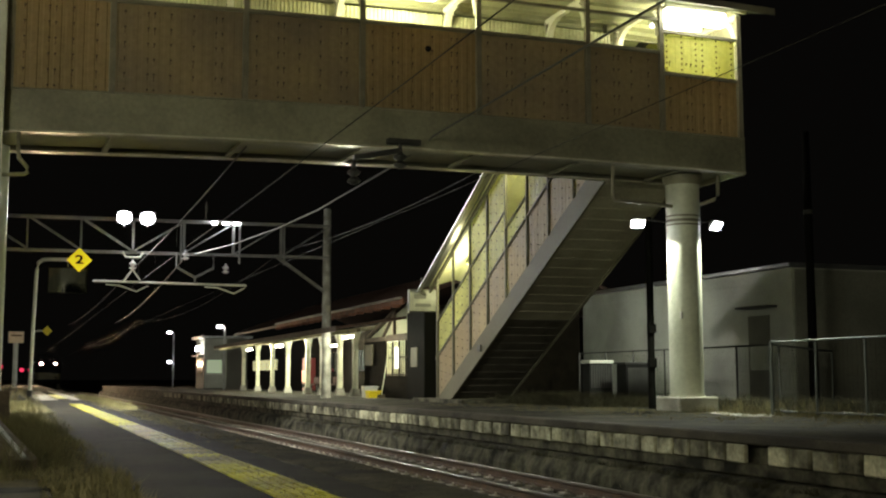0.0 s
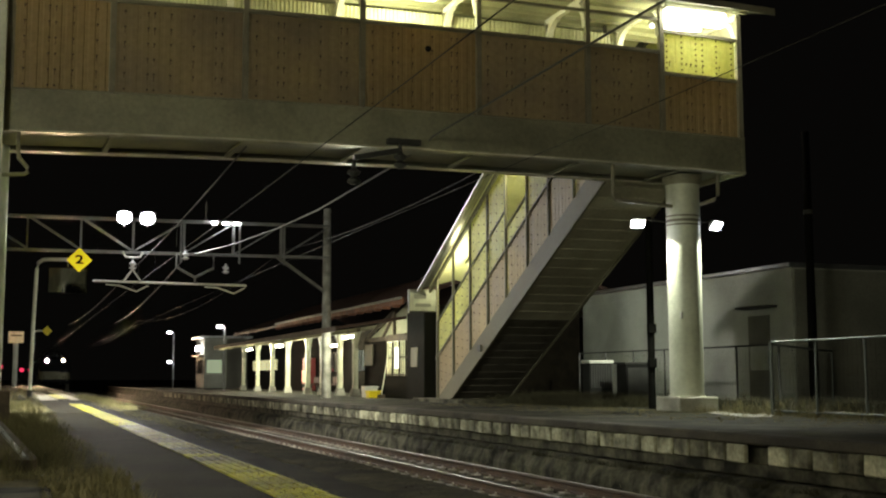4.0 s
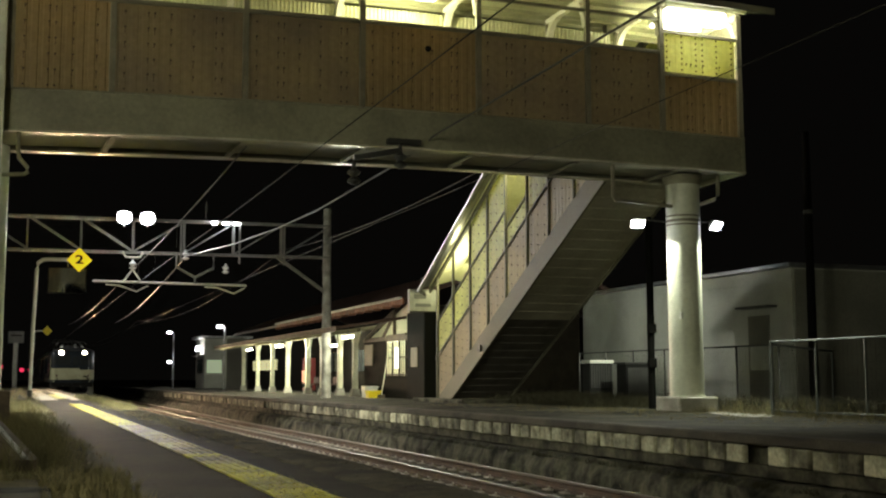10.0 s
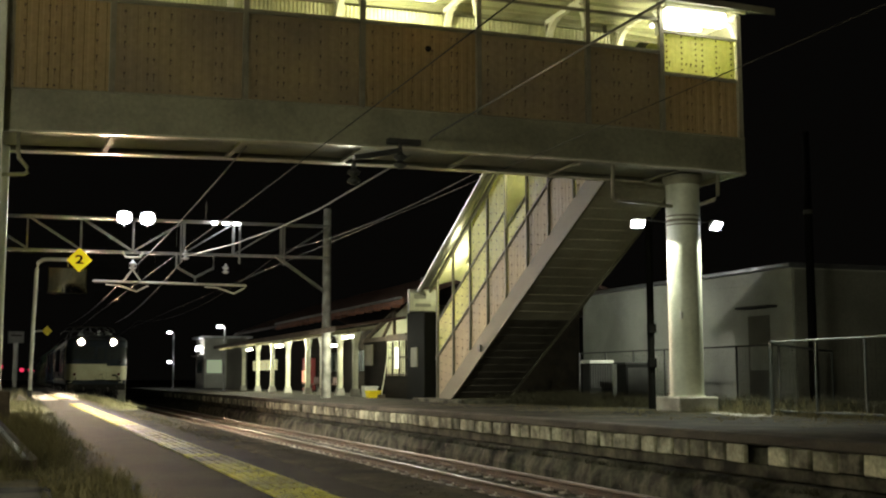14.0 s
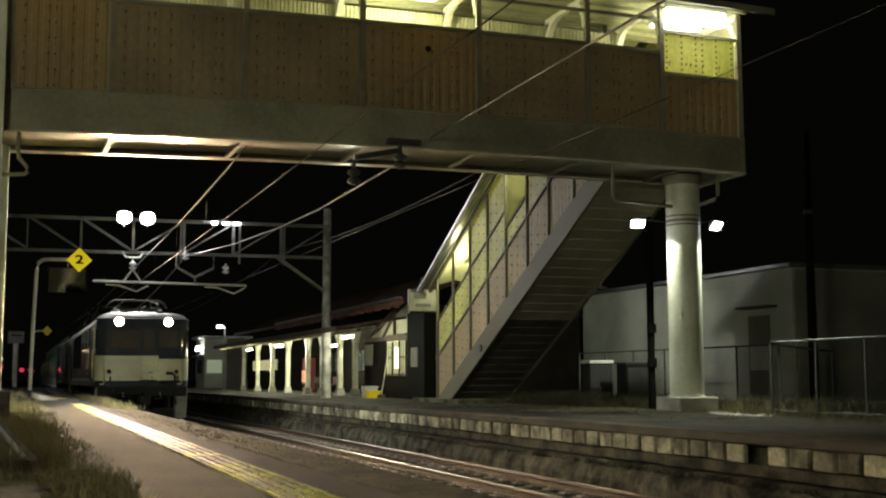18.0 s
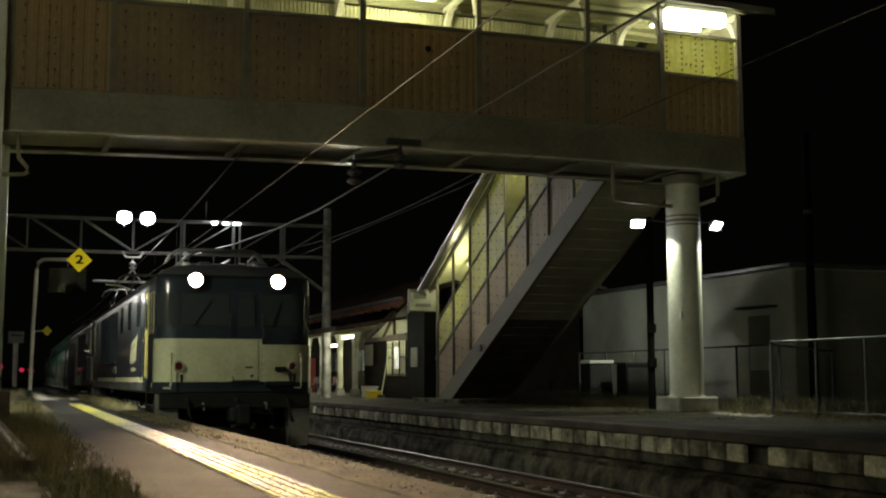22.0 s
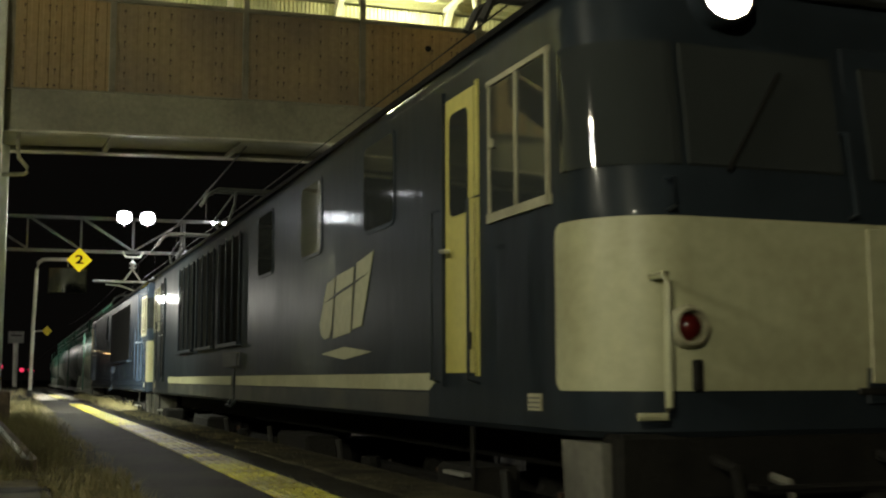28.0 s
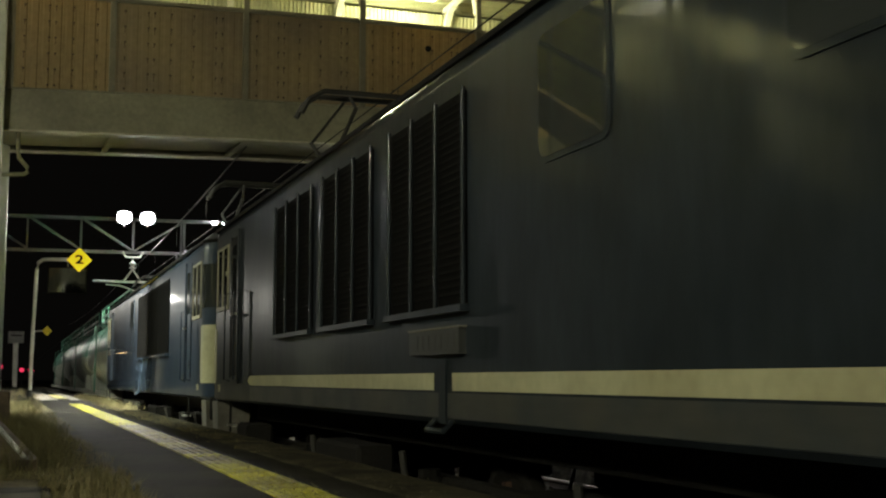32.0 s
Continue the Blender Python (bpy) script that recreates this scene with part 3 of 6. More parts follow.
for y, s in ((Y0, 1), (Y1, -1)):
    for i in range(len(POSTS) - 1):
        a, b = POSTS[i], POSTS[i + 1]
        last = i == len(POSTS) - 2
        h = 1.25 if last else 1.69
        orange = i in (4, 7, 10, 2)
        q = part("panel", corrugated(a + 0.052, b - 0.052, lambda x: top(x) + 0.03, lambda x: top(x) + h - 0.05, depth=0.018 if i == 4 else 0.011 if orange else 0.005), PANEL if orange else PANEL_GREY, bridge, "brown corrugated panel", at=(0, y + s * 0.03, 0))
        bo = Mesh()
        if y == Y0:
            for k in range(int((b - a) / 0.4)):
                for r in range(6):
                    bx = a + 0.2 + 0.4 * k
                    for dx in ((0, 0.11) if k % 3 == 1 else (0,)):
                        bz = top(bx) + 0.09 + r * 0.28
                        bo.sphere((bx + dx, y - 0.005, bz), 0.02, 6, 3)
                        ln = 0.03 + 0.1 * rng.random()
                        if r:
                            bo.box(bx + dx - 0.005, y + 0.012, bz - ln, bx + dx + 0.005, y + 0.016, bz)
            part("bolts", bo, BOLT, bridge)
        xs = [a + (b - a) * k / 4 for k in range(5)]
        part("sill_rail", beam(y - 0.03, y + 0.05, h - 0.05, h + 0.02, xs), POST_PAINT, bridge)
        if not last:
            if y == Y1:
                part("vent_sheet", corrugated(a + 0.06, b - 0.06, lambda x: top(x) + h + 0.36, lambda x: top(x) + EAVE - 0.1, pitch=0.085, depth=0.03), VENT_SHEET, bridge, "pale slatted vent sheet", at=(0, y - 0.045, 0))
                part("inner_board", Mesh().box(a + 0.06, y - 0.075, top(a) + h + 0.02, b - 0.06, y - 0.055, top((a + b) / 2) + h + 0.33), WALL_WHITE, bridge, "pale inner board")
            part("head_rail", beam(y - 0.02, y + 0.04, EAVE - 0.32, EAVE - 0.26, xs), POST_PAINT, bridge)
        if last:
            part("yellow_panel", corrugated(a + 0.1, b - 0.08, lambda x: top(x) + h + 0.03, lambda x: top(x) + 2.1), PANEL_YELLOW, bridge, "translucent yellow corrugated panel", at=(0, y + s * 0.03, 0))
            part("sill_rail", beam(y - 0.03, y + 0.05, 2.1, 2.16, xs), POST_PAINT, bridge)
            if y == Y0:
                bo = Mesh()
                for bx in (a + 0.13, a + 0.49, a + 0.83, a + 0.99, a + 1.33, a + 1.7):
                    for r in range(7):
                        bo.sphere((bx, y - 0.005, top(bx) + h + 0.1 + r * 0.118), 0.022, 6, 3)
                part("bolts", bo, BOLT, bridge)
    for x in POSTS:
        part("post", Mesh().box(x - 0.05, y - 0.05, top(x), x + 0.05, y + 0.05, top(x) + EAVE), POST_PAINT, bridge)
        kb = Mesh()
        for k in range(6):
            t0, t1 = k / 6 * math.pi / 2, (k + 1) / 6 * math.pi / 2
            P = lambda t: (x, y + s * (0.55 - 0.5 * math.cos(t)), top(x) + EAVE - 0.62 + 0.6 * math.sin(t))
            kb.bar(P(t0), P(t1), 0.12)
        part("knee_brace", kb, WHITE_STEEL, bridge, "white curved bracket")
for x in (14.38,):
    part("end_panel", Mesh().box(x - 0.02, Y0 + 0.06, top(x), x + 0.02, Y1 - 0.06, top(x) + 2.9), GIRDER, bridge)
ROOF_Z = lambda y: 2.7 + 0.42 * (1 - abs(y - 21.95) / 1.4)
for s in (-1, 1):
    for name, dz, m in (("ceiling_board", -0.03, CEILING), ("roof_sheet", 0.02, ROOF_METAL)):
        part(name, Mesh().loft([[(x, 21.95, top(x) + ROOF_Z(21.95) + dz), (x, 21.95 + s * 1.4, top(x) + ROOF_Z(23.35) + dz), (x, 21.95 + s * 1.4, top(x) + ROOF_Z(23.35) + dz + 0.03), (x, 21.95, top(x) + ROOF_Z(21.95) + dz + 0.03)] for x in XE[:-1] + [14.95]], True), m, bridge)
    for k in range(1, 5):
        part("purlin", beam(21.95 + s * (0.28 * k - 0.03), 21.95 + s * (0.28 * k + 0.03), ROOF_Z(21.95 + 0.28 * k) - 0.11, ROOF_Z(21.95 + 0.28 * k) - 0.035), CEILING, bridge)
    part("fascia", beam(21.95 + s * 1.4, 21.95 + s * 1.43, 2.64, 2.78, XE[:-1] + [14.95]), POST_PAINT, bridge)
for x in POSTS:
    part("tie_beam", Mesh().bar((x, Y0, top(x) + EAVE), (x, Y1, top(x) + EAVE), 0.1), WHITE_STEEL, bridge)
for x in (0.6, 7.2, 13.4):
    t = thing("fluorescent_lamp", "white twin-tube ceiling lamp, lit", "lamp", "passage lamps", at=(x, 21.95, top(x) + 2.6))
    part("housing", Mesh().box(-0.65, -0.09, 0, 0.65, 0.09, 0.07, 0.01), WHITE_STEEL, t)
    for s in (-1, 1):
        part("tube", Mesh().tube([(-0.6, s * 0.05, -0.03), (0.6, s * 0.05, -0.03)], 0.02, 8), TUBE, t)
out_l = thing("eave_lamp", "bright fluorescent lamp under the bridge eave", "lamp", at=(13.2, 20.9, 9.19))
part("housing", Mesh().box(-0.72, -0.1, 0.0, 0.72, 0.1, 0.09, 0.01), WHITE_STEEL, out_l)
part("tube", Mesh().box(-0.68, -0.13, -0.26, 0.72, 0.12, -0.003, 0.03), TUBE, out_l)

part("pipe_hole", Mesh().tube([(7.32, Y0 - 0.012, 7.87), (7.32, Y0 + 0.01, 7.87)], 0.06, 14), BLACK, bridge)
# bridge column
col = thing("bridge_column", "pale green round steel column on a concrete footing", "column", at=(13.49, 22.0, FAR_TOP))
part("footing", Mesh().box(-0.48, -0.5, 0, 0.46, 0.5, 0.32, 0.03), CONCRETE, col)
part("shaft", lathe([(0.36, 0.32), (0.36, 5.0)], 40), COLUMN, col, smooth=True)
part("base_ring", lathe([(0.385, 0.32), (0.385, 0.345), (0.36, 0.35)], 32), COLUMN, col)
part("capital", lathe([(0.37, 4.85), (0.42, 4.95), (0.42, 5.06)], 32), GIRDER, col)
for z, w in ((3.96, 0.03), (4.04, 0.05), (4.15, 0.03)):
    part("collar", lathe([(0.362, z), (0.374, z + 0.005), (0.374, z + w), (0.362, z + w + 0.005)], 32), POST_PAINT, col)
part("tag_plate", Mesh().box(-0.29, -0.31, 1.95, -0.24, -0.25, 2.1, 0.004), SIGN_WHITE, col)
for pts in (((-1.95, -0.5, 5.1), (-1.95, -0.5, 4.45), (-1.88, -0.48, 4.37), (-0.3, -0.1, 4.37)), ((0.7, -0.3, 5.1), (0.7, -0.3, 4.64), (0.62, -0.28, 4.54), (0.3, -0.12, 4.42))):
    part("drain_pipe", Mesh().tube(pts, 0.04, 8), POST_PAINT, col, smooth=True)
for at, tgt, lab in (((12.5, 22.2, 4.84), (12.2, 21.3, 3.9), "floodlight"), ((14.32, 22.0, 4.84), (14.6, 21.0, 3.9), "floodlight"), ((-0.95, 22.1, 4.66), (0.6, 20.6, 3.2), "floodlight")):
    fl = thing(lab, "small floodlight on a bracket round the column, lit", "floodlight", "column floodlights", at=look(at, tgt))
    part("housing", Mesh().loft([[(-0.06, -0.05, 0.16), (0.06, -0.05, 0.16), (0.06, 0.05, 0.16), (-0.06, 0.05, 0.16)], [(-0.15, -0.11, 0.0), (0.15, -0.11, 0.0), (0.15, 0.11, 0.0), (-0.15, 0.11, 0.0)]], True), DARK_STEEL, fl)
    part("lens", Mesh().box(-0.14, -0.1, -0.02, 0.14, 0.1, -0.001, 0.008), LAMP_WHITE, fl)
    cx = 13.49 if at[0] > 5 else -0.62
    br = Mesh().tube([(at[0], at[1], at[2] + 0.12), (at[0] * 0.6 + cx * 0.4, at[1] * 0.6 + 22 * 0.4, 4.9), (cx + (at[0] - cx) * 0.35, 22 + (at[1] - 22) * 0.35, 4.88)], 0.02, 6)
    b = part("bracket", br, DARK_STEEL, fl)
    b.matrix_parent_inverse = fl.matrix_basis.inverted()

# ---------- covered stair to the far platform ----------
SX0, SX1 = 12.2, 14.1
sz = lambda y: 0.96 + 0.505 * (32.9 - y)
stair = thing("covered_stair", "covered steel stair with yellow and brown corrugated sides", "stair", "", "structure")
YT, YB = 22.95, 34.3


def slope(x0, x1, z0, z1, ya=YT, yb=YB):
    """A bar along the flight between two heights over its lower edge."""
    return Mesh().loft([[(x0, y, max(sz(y) + z0, FAR_TOP + (0.0 if z0 < 1 else z0 - 1))), (x1, y, max(sz(y) + z0, FAR_TOP + (0.0 if z0 < 1 else z0 - 1))), (x1, y, max(sz(y) + z1, FAR_TOP + 0.02 + (0 if z1 < 1 else z1 - 1))), (x0, y, max(sz(y) + z1, FAR_TOP + 0.02 + (0 if z1 < 1 else z1 - 1)))] for y in np.linspace(ya, yb, 24)], True)


SP = [22.98, 24.65, 26.06, 27.35, 28.74, 30.05, 31.38, 32.77, 34.15]
for x, s in ((SX0, 1), (SX1, -1)):
    part("stringer", slope(x, x + s * 0.06, 0, 0.62), STRINGER, stair)
    part("lower_rail", slope(x - 0.02, x + s * 0.05, 1.86, 1.92), STRINGER, stair)
    for i in range(len(SP) - 1):
        a, b = SP[i], SP[i + 1]
        sill = 2.42 if i == 3 and x == SX0 else 2.92
        part("upper_rail", slope(x - 0.02, x + s * 0.05, sill, sill + 0.05, a, b), STRINGER, stair)
        for nm, lo, hi, m in (("brown_panel", 0.62, 1.86, PANEL_GREY), ("yellow_panel", 1.92, sill if i in (3, 6, 7) and x == SX0 else 4.22, PANEL_STAIR)):
            q = corrugated(a + 0.05, b - 0.05, lambda y: max(sz(y) + lo, FAR_TOP + 0.03), lambda y: max(sz(y) + hi, FAR_TOP + 0.05))
            q.v = [(x + s * 0.03 + d * s, y, z) for y, d, z in q.v]
            part(nm, q, m, stair)
        if x == SX0:
            bo = Mesh()
            for k in range(4):
                for r in range(7 if i == 3 else 9 if i > 5 else 14):
                    y = a + 0.22 + k * 0.4
                    if y < b - 0.1:
                        bo.sphere((x - 0.01, y, sz(y) + 0.75 + r * 0.25), 0.02, 6, 3)
            part("bolts", bo, BOLT, stair)
    for y in SP:
        part("post", Mesh().box(x - 0.032, y - 0.032, max(sz(y) + 0.6, FAR_TOP), x + 0.032, y + 0.032, sz(y) + 4.35), STRINGER, stair)
    part("eave_beam", slope(x - 0.03, x + 0.05, 4.25, 4.37, YT, 34.9), STRINGER, stair)
part("junction_box", Mesh().box(12.14, 30.5, sz(30.6) + 0.16, 12.198, 30.72, sz(30.6) + 0.34, 0.01), DARK_STEEL, stair)
n = 26
for i in range(n):
    y = YT + (33.0 - YT) * i / n
    dy = (33.0 - YT) / n
    part("step", Mesh().box(SX0 + 0.06, y, sz(y) + 0.36, SX1 - 0.06, y + dy + 0.02, sz(y) + 0.42).box(SX0 + 0.06, y, sz(y) + 0.17, SX1 - 0.06, y + 0.02, sz(y) + 0.38), GIRDER, stair)
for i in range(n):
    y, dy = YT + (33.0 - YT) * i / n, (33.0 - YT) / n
    # lower plates are darker: shade under the flight is put into their colour
    part("soffit_plate", Mesh().loft([[(x, y + u * dy, sz(y + u * dy) + w + c) for x, u, w in ((SX0 + 0.06, 0.0, 0.0), (SX1 - 0.06, 0.0, 0.0), (SX1 - 0.06, 1.04, 0.012), (SX0 + 0.06, 1.04, 0.012))] for c in (0.03, 0.055)], True), SOFFIT if i < 15 else SOFFIT_SHADE, stair)
for s in (-1, 1):
    for nm, dz, m, w, ze in (("ceiling_board", 0, CEILING, 0.88, 4.49), ("roof_sheet", 0.035, ROOF_DARK, 1.25, 4.38)):
        part(nm, Mesh().loft([[(13.1, y, sz(y) + 4.75 + dz), (13.1 + s * w, y, sz(y) + ze + dz), (13.1 + s * w, y, sz(y) + ze + 0.03 + dz), (13.1, y, sz(y) + 4.78 + dz)] for y in (YT, 35.0)], True), m, stair)
part("gutter", slope(11.83, 11.93, 4.33, 4.41, YT, 35.0), GALV, stair)
part("plinth", Mesh().box(12.0, 31.6, FAR_TOP - 0.02, 14.2, 36.0, FAR_TOP + 0.1, 0.02), OLD_CONCRETE, stair)
for y in (28.1, 33.2):
    t = thing("fluorescent_lamp", "fluorescent lamp under the stair roof, lit", "lamp", "stair lamps", at=(13.1, y, sz(y) + 4.2))
    part("housing", Mesh().box(-0.08, -0.6, 0, 0.08, 0.6, 0.06, 0.01), WHITE_STEEL, t)
    part("tube", Mesh().tube([(0, -0.56, -0.03), (0, 0.56, -0.03)], 0.025, 8), TUBE, t)
sg = thing("hanging_sign", "white box sign at the foot of the stair", "sign", at=(12.05, 35.2, 3.98))
part("box", Mesh().box(-0.45, -0.1, -0.35, 0.45, 0.1, 0.35, 0.02), mat("board_grey", (0.19, 0.195, 0.16), 0.4, vary=0.4, scale=4, fine=20, bump=0.0), sg)
for a, b, c, d in ((-0.3, 0.05, 0.1, 0.2), (-0.25, -0.2, 0.25, -0.1)):
    part("print_bar", Mesh().box(a, -0.106, b, c, -0.101, d), DARK_STEEL, sg)
part("hanger", Mesh().bar((0, 0, 0.35), (0, 0, 0.75), 0.05), DARK_STEEL, sg)

# ---------- station building and canopy on the far platform ----------
station = thing("station_building", "old wooden station with dark boards and a red roof", "station", "", "structure")
part("wall", Mesh().box(15.9, 44.2, FAR_TOP, 16.1, 85, 4.0), DARK_WOOD, station)
part("wall", Mesh().box(13.1, 38.9, FAR_TOP, 19.4, 39.1, 4.1), DARK_WOOD, station)
part("wall", Mesh().box(21.8, 39.8, FAR_TOP, 22, 72, 4.0), DARK_WOOD, station)
part("front_wall", Mesh().box(13.1, 39.1, FAR_TOP, 13.2, 42.4, 1.64), DARK_WOOD, station)
part("front_wall", Mesh().box(13.1, 42.4, FAR_TOP, 13.2, 45.3, 3.0), DARK_WOOD, station)
part("lintel", Mesh().box(13.06, 39.1, 2.95, 13.22, 45.3, 3.1), OLD_WOOD, station)
for i in range(6):
    part("board", Mesh().box(13.075, 39.12, FAR_TOP + 0.03 + i * 0.13, 13.098, 42.4, FAR_TOP + 0.15 + i * 0.13), DARK_WOOD, station)
for i in range(16):
    part("board", Mesh().box(13.075, 42.42, FAR_TOP + 0.03 + i * 0.13, 13.098, 45.2, FAR_TOP + 0.15 + i * 0.13), DARK_WOOD, station)
win = part("window", Mesh().box(13.12, 39.1, 1.64, 13.18, 42.4, 2.2), WINDOW_GLOW, station, "frosted window with lit room behind")
part("upper_pane", Mesh().box(13.12, 39.1, 2.204, 13.18, 42.4, 2.95), glow("dim_room", (0.9, 0.95, 0.6), 0.022), win)
part("room_lamp", Mesh().box(13.09, 40.7, 2.87, 13.118, 43.3, 2.93), glow("room_lamp_glow", (1.0, 1.0, 0.8), 0.9), win, "lit tube behind the glass")
for y in (39.15, 40.0, 40.75, 41.55, 42.36):
    part("frame", Mesh().box(13.08, y - 0.035, 1.64, 13.115, y + 0.035, 2.95), DARK_WOOD, win)
for y in np.arange(39.3, 42.4, 0.2):
    part("window_bar", Mesh().box(13.09, y - 0.015, 1.64, 13.11, y + 0.012, 2.92), OLD_WOOD, win)
for z in (1.68, 2.3, 2.92):
    part("frame", Mesh().box(13.08, 39.1, z - 0.03, 13.117, 42.4, z + 0.03), OLD_WOOD, win)
part("notice_board", Mesh().box(13.03, 44.0, 2.05, 13.07, 45.1, 2.85, 0.01), NOTICE, station)
ns = thing("lit_name_sign", "narrow white lit sign on the station wall", "sign", at=(13.0, 40.8, 2.28))
part("box", Mesh().box(-0.04, -0.12, -0.38, 0.04, 0.12, 0.38, 0.01), glow("sign_glow", (1, 1, 0.85), 1.4), ns)
for k in range(4):
    part("print_bar", Mesh().box(-0.046, -0.045, -0.3 + k * 0.17, -0.041, 0.045, -0.2 + k * 0.17), BLACK, ns)
dk = thing("ticket_hut", "dark panelled hut beside the stair foot", "hut", at=(13.0, 38.0, FAR_TOP))
part("body", Mesh().box(-0.25, -1.0, 0, 2.0, 0.85, 2.95, 0.02), POLE_DARK, dk)
part("notice", Mesh().box(-0.28, -0.35, 1.1, -0.255, 0.35, 1.75), NOTICE, dk)
# truss in the gable over the front wall
for p, q in (((13.1, 40.0, 3.1), (13.1, 42.2, 3.1)), ((13.1, 40.0, 4.35), (13.1, 44.9, 3.15)), ((13.1, 41.4, 3.1), (13.1, 41.4, 4.0)), ((13.1, 42.8, 3.1), (13.1, 41.4, 3.9))):
    part("truss_bar", Mesh().bar(p, q, 0.09), OLD_WOOD, station)
part("gable_glass", Mesh().prism([(39.9, 3.12), (44.6, 3.12), (39.9, 4.25)], "x", 13.17, 13.19), CEILING, station)
# roofs
part("main_roof", Mesh().prism([(12.7, 4.15), (17.5, 5.9), (22.6, 4.0), (22.6, 4.12), (17.5, 6.05), (12.7, 4.27)], "y", 39.0, 73), ROOF_RED, station)
for i in range(40):
    y = 39.2 + i * 0.85
    part("roof_batten", Mesh().bar((12.72, y, 4.29), (17.45, y, 6.03), 0.06), ROOF_RED, station)
part("eave_board", Mesh().box(12.64, 39.0, 4.1, 12.69, 60.0, 4.36), EAVE_RED, station, "red-brown eave board")
part("gutter", Mesh().tube([(12.58, 39.0, 4.33), (12.58, 60.0, 4.33)], 0.05, 8), GALV, station)
for i in range(18):
    y = 39.3 + i * 1.15
    part("rafter_end", Mesh().box(12.35, y - 0.05, 4.0, 12.64, y + 0.05, 4.1), EAVE_RED, station)
canopy = thing("platform_canopy", "platform canopy on cream timber posts", "canopy", "", "structure")
part("roof", Mesh().prism([(10.62, 3.26), (15.9, 4.1), (15.9, 4.2), (10.62, 3.36)], "y", 40.2, 67), ROOF_RED, canopy)
part("fascia", Mesh().box(10.56, 40.2, 3.19, 10.62, 67, 3.37), OLD_WOOD, canopy)
part("soffit", Mesh().prism([(10.66, 3.2), (15.85, 3.95), (15.85, 3.99), (10.66, 3.24)], "y", 45.3, 66.9), SOFFIT_WOOD, canopy)
for k in range(11):
    y = 45.8 + k * 2.0
    part("rafter", Mesh().bar((10.7, y, 3.15), (15.9, y, 3.9), 0.1), SOFFIT_WOOD, canopy)
for y in (71.0, 66.6, 62.6, 58.8, 54.5, 51.7, 48.7, 46.3):
    p = part("post", Mesh().box(12.9, y - 0.1, FAR_TOP + 0.3, 13.1, y + 0.1, 3.5, 0.015), POST_CREAM, canopy)
    part("post_base", Mesh().loft([[(13 + sx * w, y + sy * w, z) for sx, sy in ((-1, -1), (1, -1), (1, 1), (-1, 1))] for w, z in ((0.2, FAR_TOP), (0.14, FAR_TOP + 0.3))], True), CONCRETE, p)
    for s in (-1, 1):
        part("knee_brace", Mesh().bar((13, y, 2.7), (13, y + s * 0.7, 3.45), 0.09), POST_CREAM, p)
part("plate", Mesh().box(12.9, 45.2, 3.4, 13.1, 67, 3.52), SOFFIT_WOOD, canopy)
for y0, y1, lit in ((53, 56.4, 0), (59, 63, 0), (75, 83, 2)):
    w = part("window", Mesh().box(15.86, y0, 1.9 + 0.1 * lit, 15.9, y1, 2.9 - 0.07 * lit), glow("lit_ticket_window", (1.0, 0.95, 0.5), 0.55) if lit else PANE, station)
    for k in range(int((y1 - y0) / 0.8) + 1):
        part("frame", Mesh().box(15.83, y0 + 0.8 * k - 0.03, 1.9, 15.858, y0 + 0.8 * k + 0.03, 2.9), DARK_WOOD, w)
for x, y in ((11.37, 41.5), (11.95, 56.0), (11.95, 63.7), (14.4, 55.2), (14.4, 48.0)):
    t = thing("fluorescent_lamp", "fluorescent lamp under the platform canopy, lit", "lamp", "canopy lamps", at=(x, y, 3.1 if y > 45 else 3.04))
    part("housing", Mesh().box(-0.08, -0.62, 0.03, 0.08, 0.62, 0.1, 0.01), WHITE_STEEL, t)
    part("tube", Mesh().box(-0.07, -0.6, -0.04, 0.07, 0.6, 0.028, 0.02), TUBE, t)
    part("hanger", Mesh().bar((0, 0, 0.1), (0, 0, 0.9 if x > 13 else 0.4), 0.03), DARK_STEEL, t)
for y in (57.0, 61.0):
    b = thing("platform_bench", "bench with orange plastic seats under the canopy", "bench", "platform benches", at=(14.9, y, FAR_TOP))
    for k in range(4):
        part("seat", Mesh().box(-0.25, -0.95 + k * 0.48, 0.38, 0.22, -0.52 + k * 0.48, 0.44, 0.02), ROOF_RED, b)
        part("backrest", Mesh().box(0.2, -0.95 + k * 0.48, 0.46, 0.26, -0.52 + k * 0.48, 0.8, 0.02), ROOF_RED, b)
    for s in (-0.7, 0.7):
        part("leg", Mesh().box(-0.05, s - 0.03, 0, 0.05, s + 0.03, 0.38), DARK_STEEL, b)
for x, y, m, lab, r in ((12.75, 43.4, SIGN_WHITE, "white plastic tub beside the station wall", 0.26), (12.65, 42.6, SIGN_YELLOW, "yellow plastic crate beside the station wall", 0.24)):
    t = thing("storage_tub", lab, "tub", "", at=(x, y, FAR_TOP))
    h = 0.42 if r > 0.25 else 0.26
    part("body", Mesh().loft([[(sx * w, sy * w, z) for sx, sy in ((-1, -1), (1, -1), (1, 1), (-1, 1))] for w, z in ((r * 0.85, 0), (r, h), (r * 0.93, h), (r * 0.8, 0.03))], True), m, t)
    part("rim", Mesh().box(-r - 0.02, -r - 0.02, h - 0.04, r + 0.02, -r, h, 0.004), m, t)
br = thing("broom", "long-handled broom leaning by the tubs", "broom", at=(12.85, 42.2, FAR_TOP))
part("handle", Mesh().tube([(0, 0, 0.05), (0.2, -0.15, 1.5)], 0.02, 6), POST_CREAM, br)
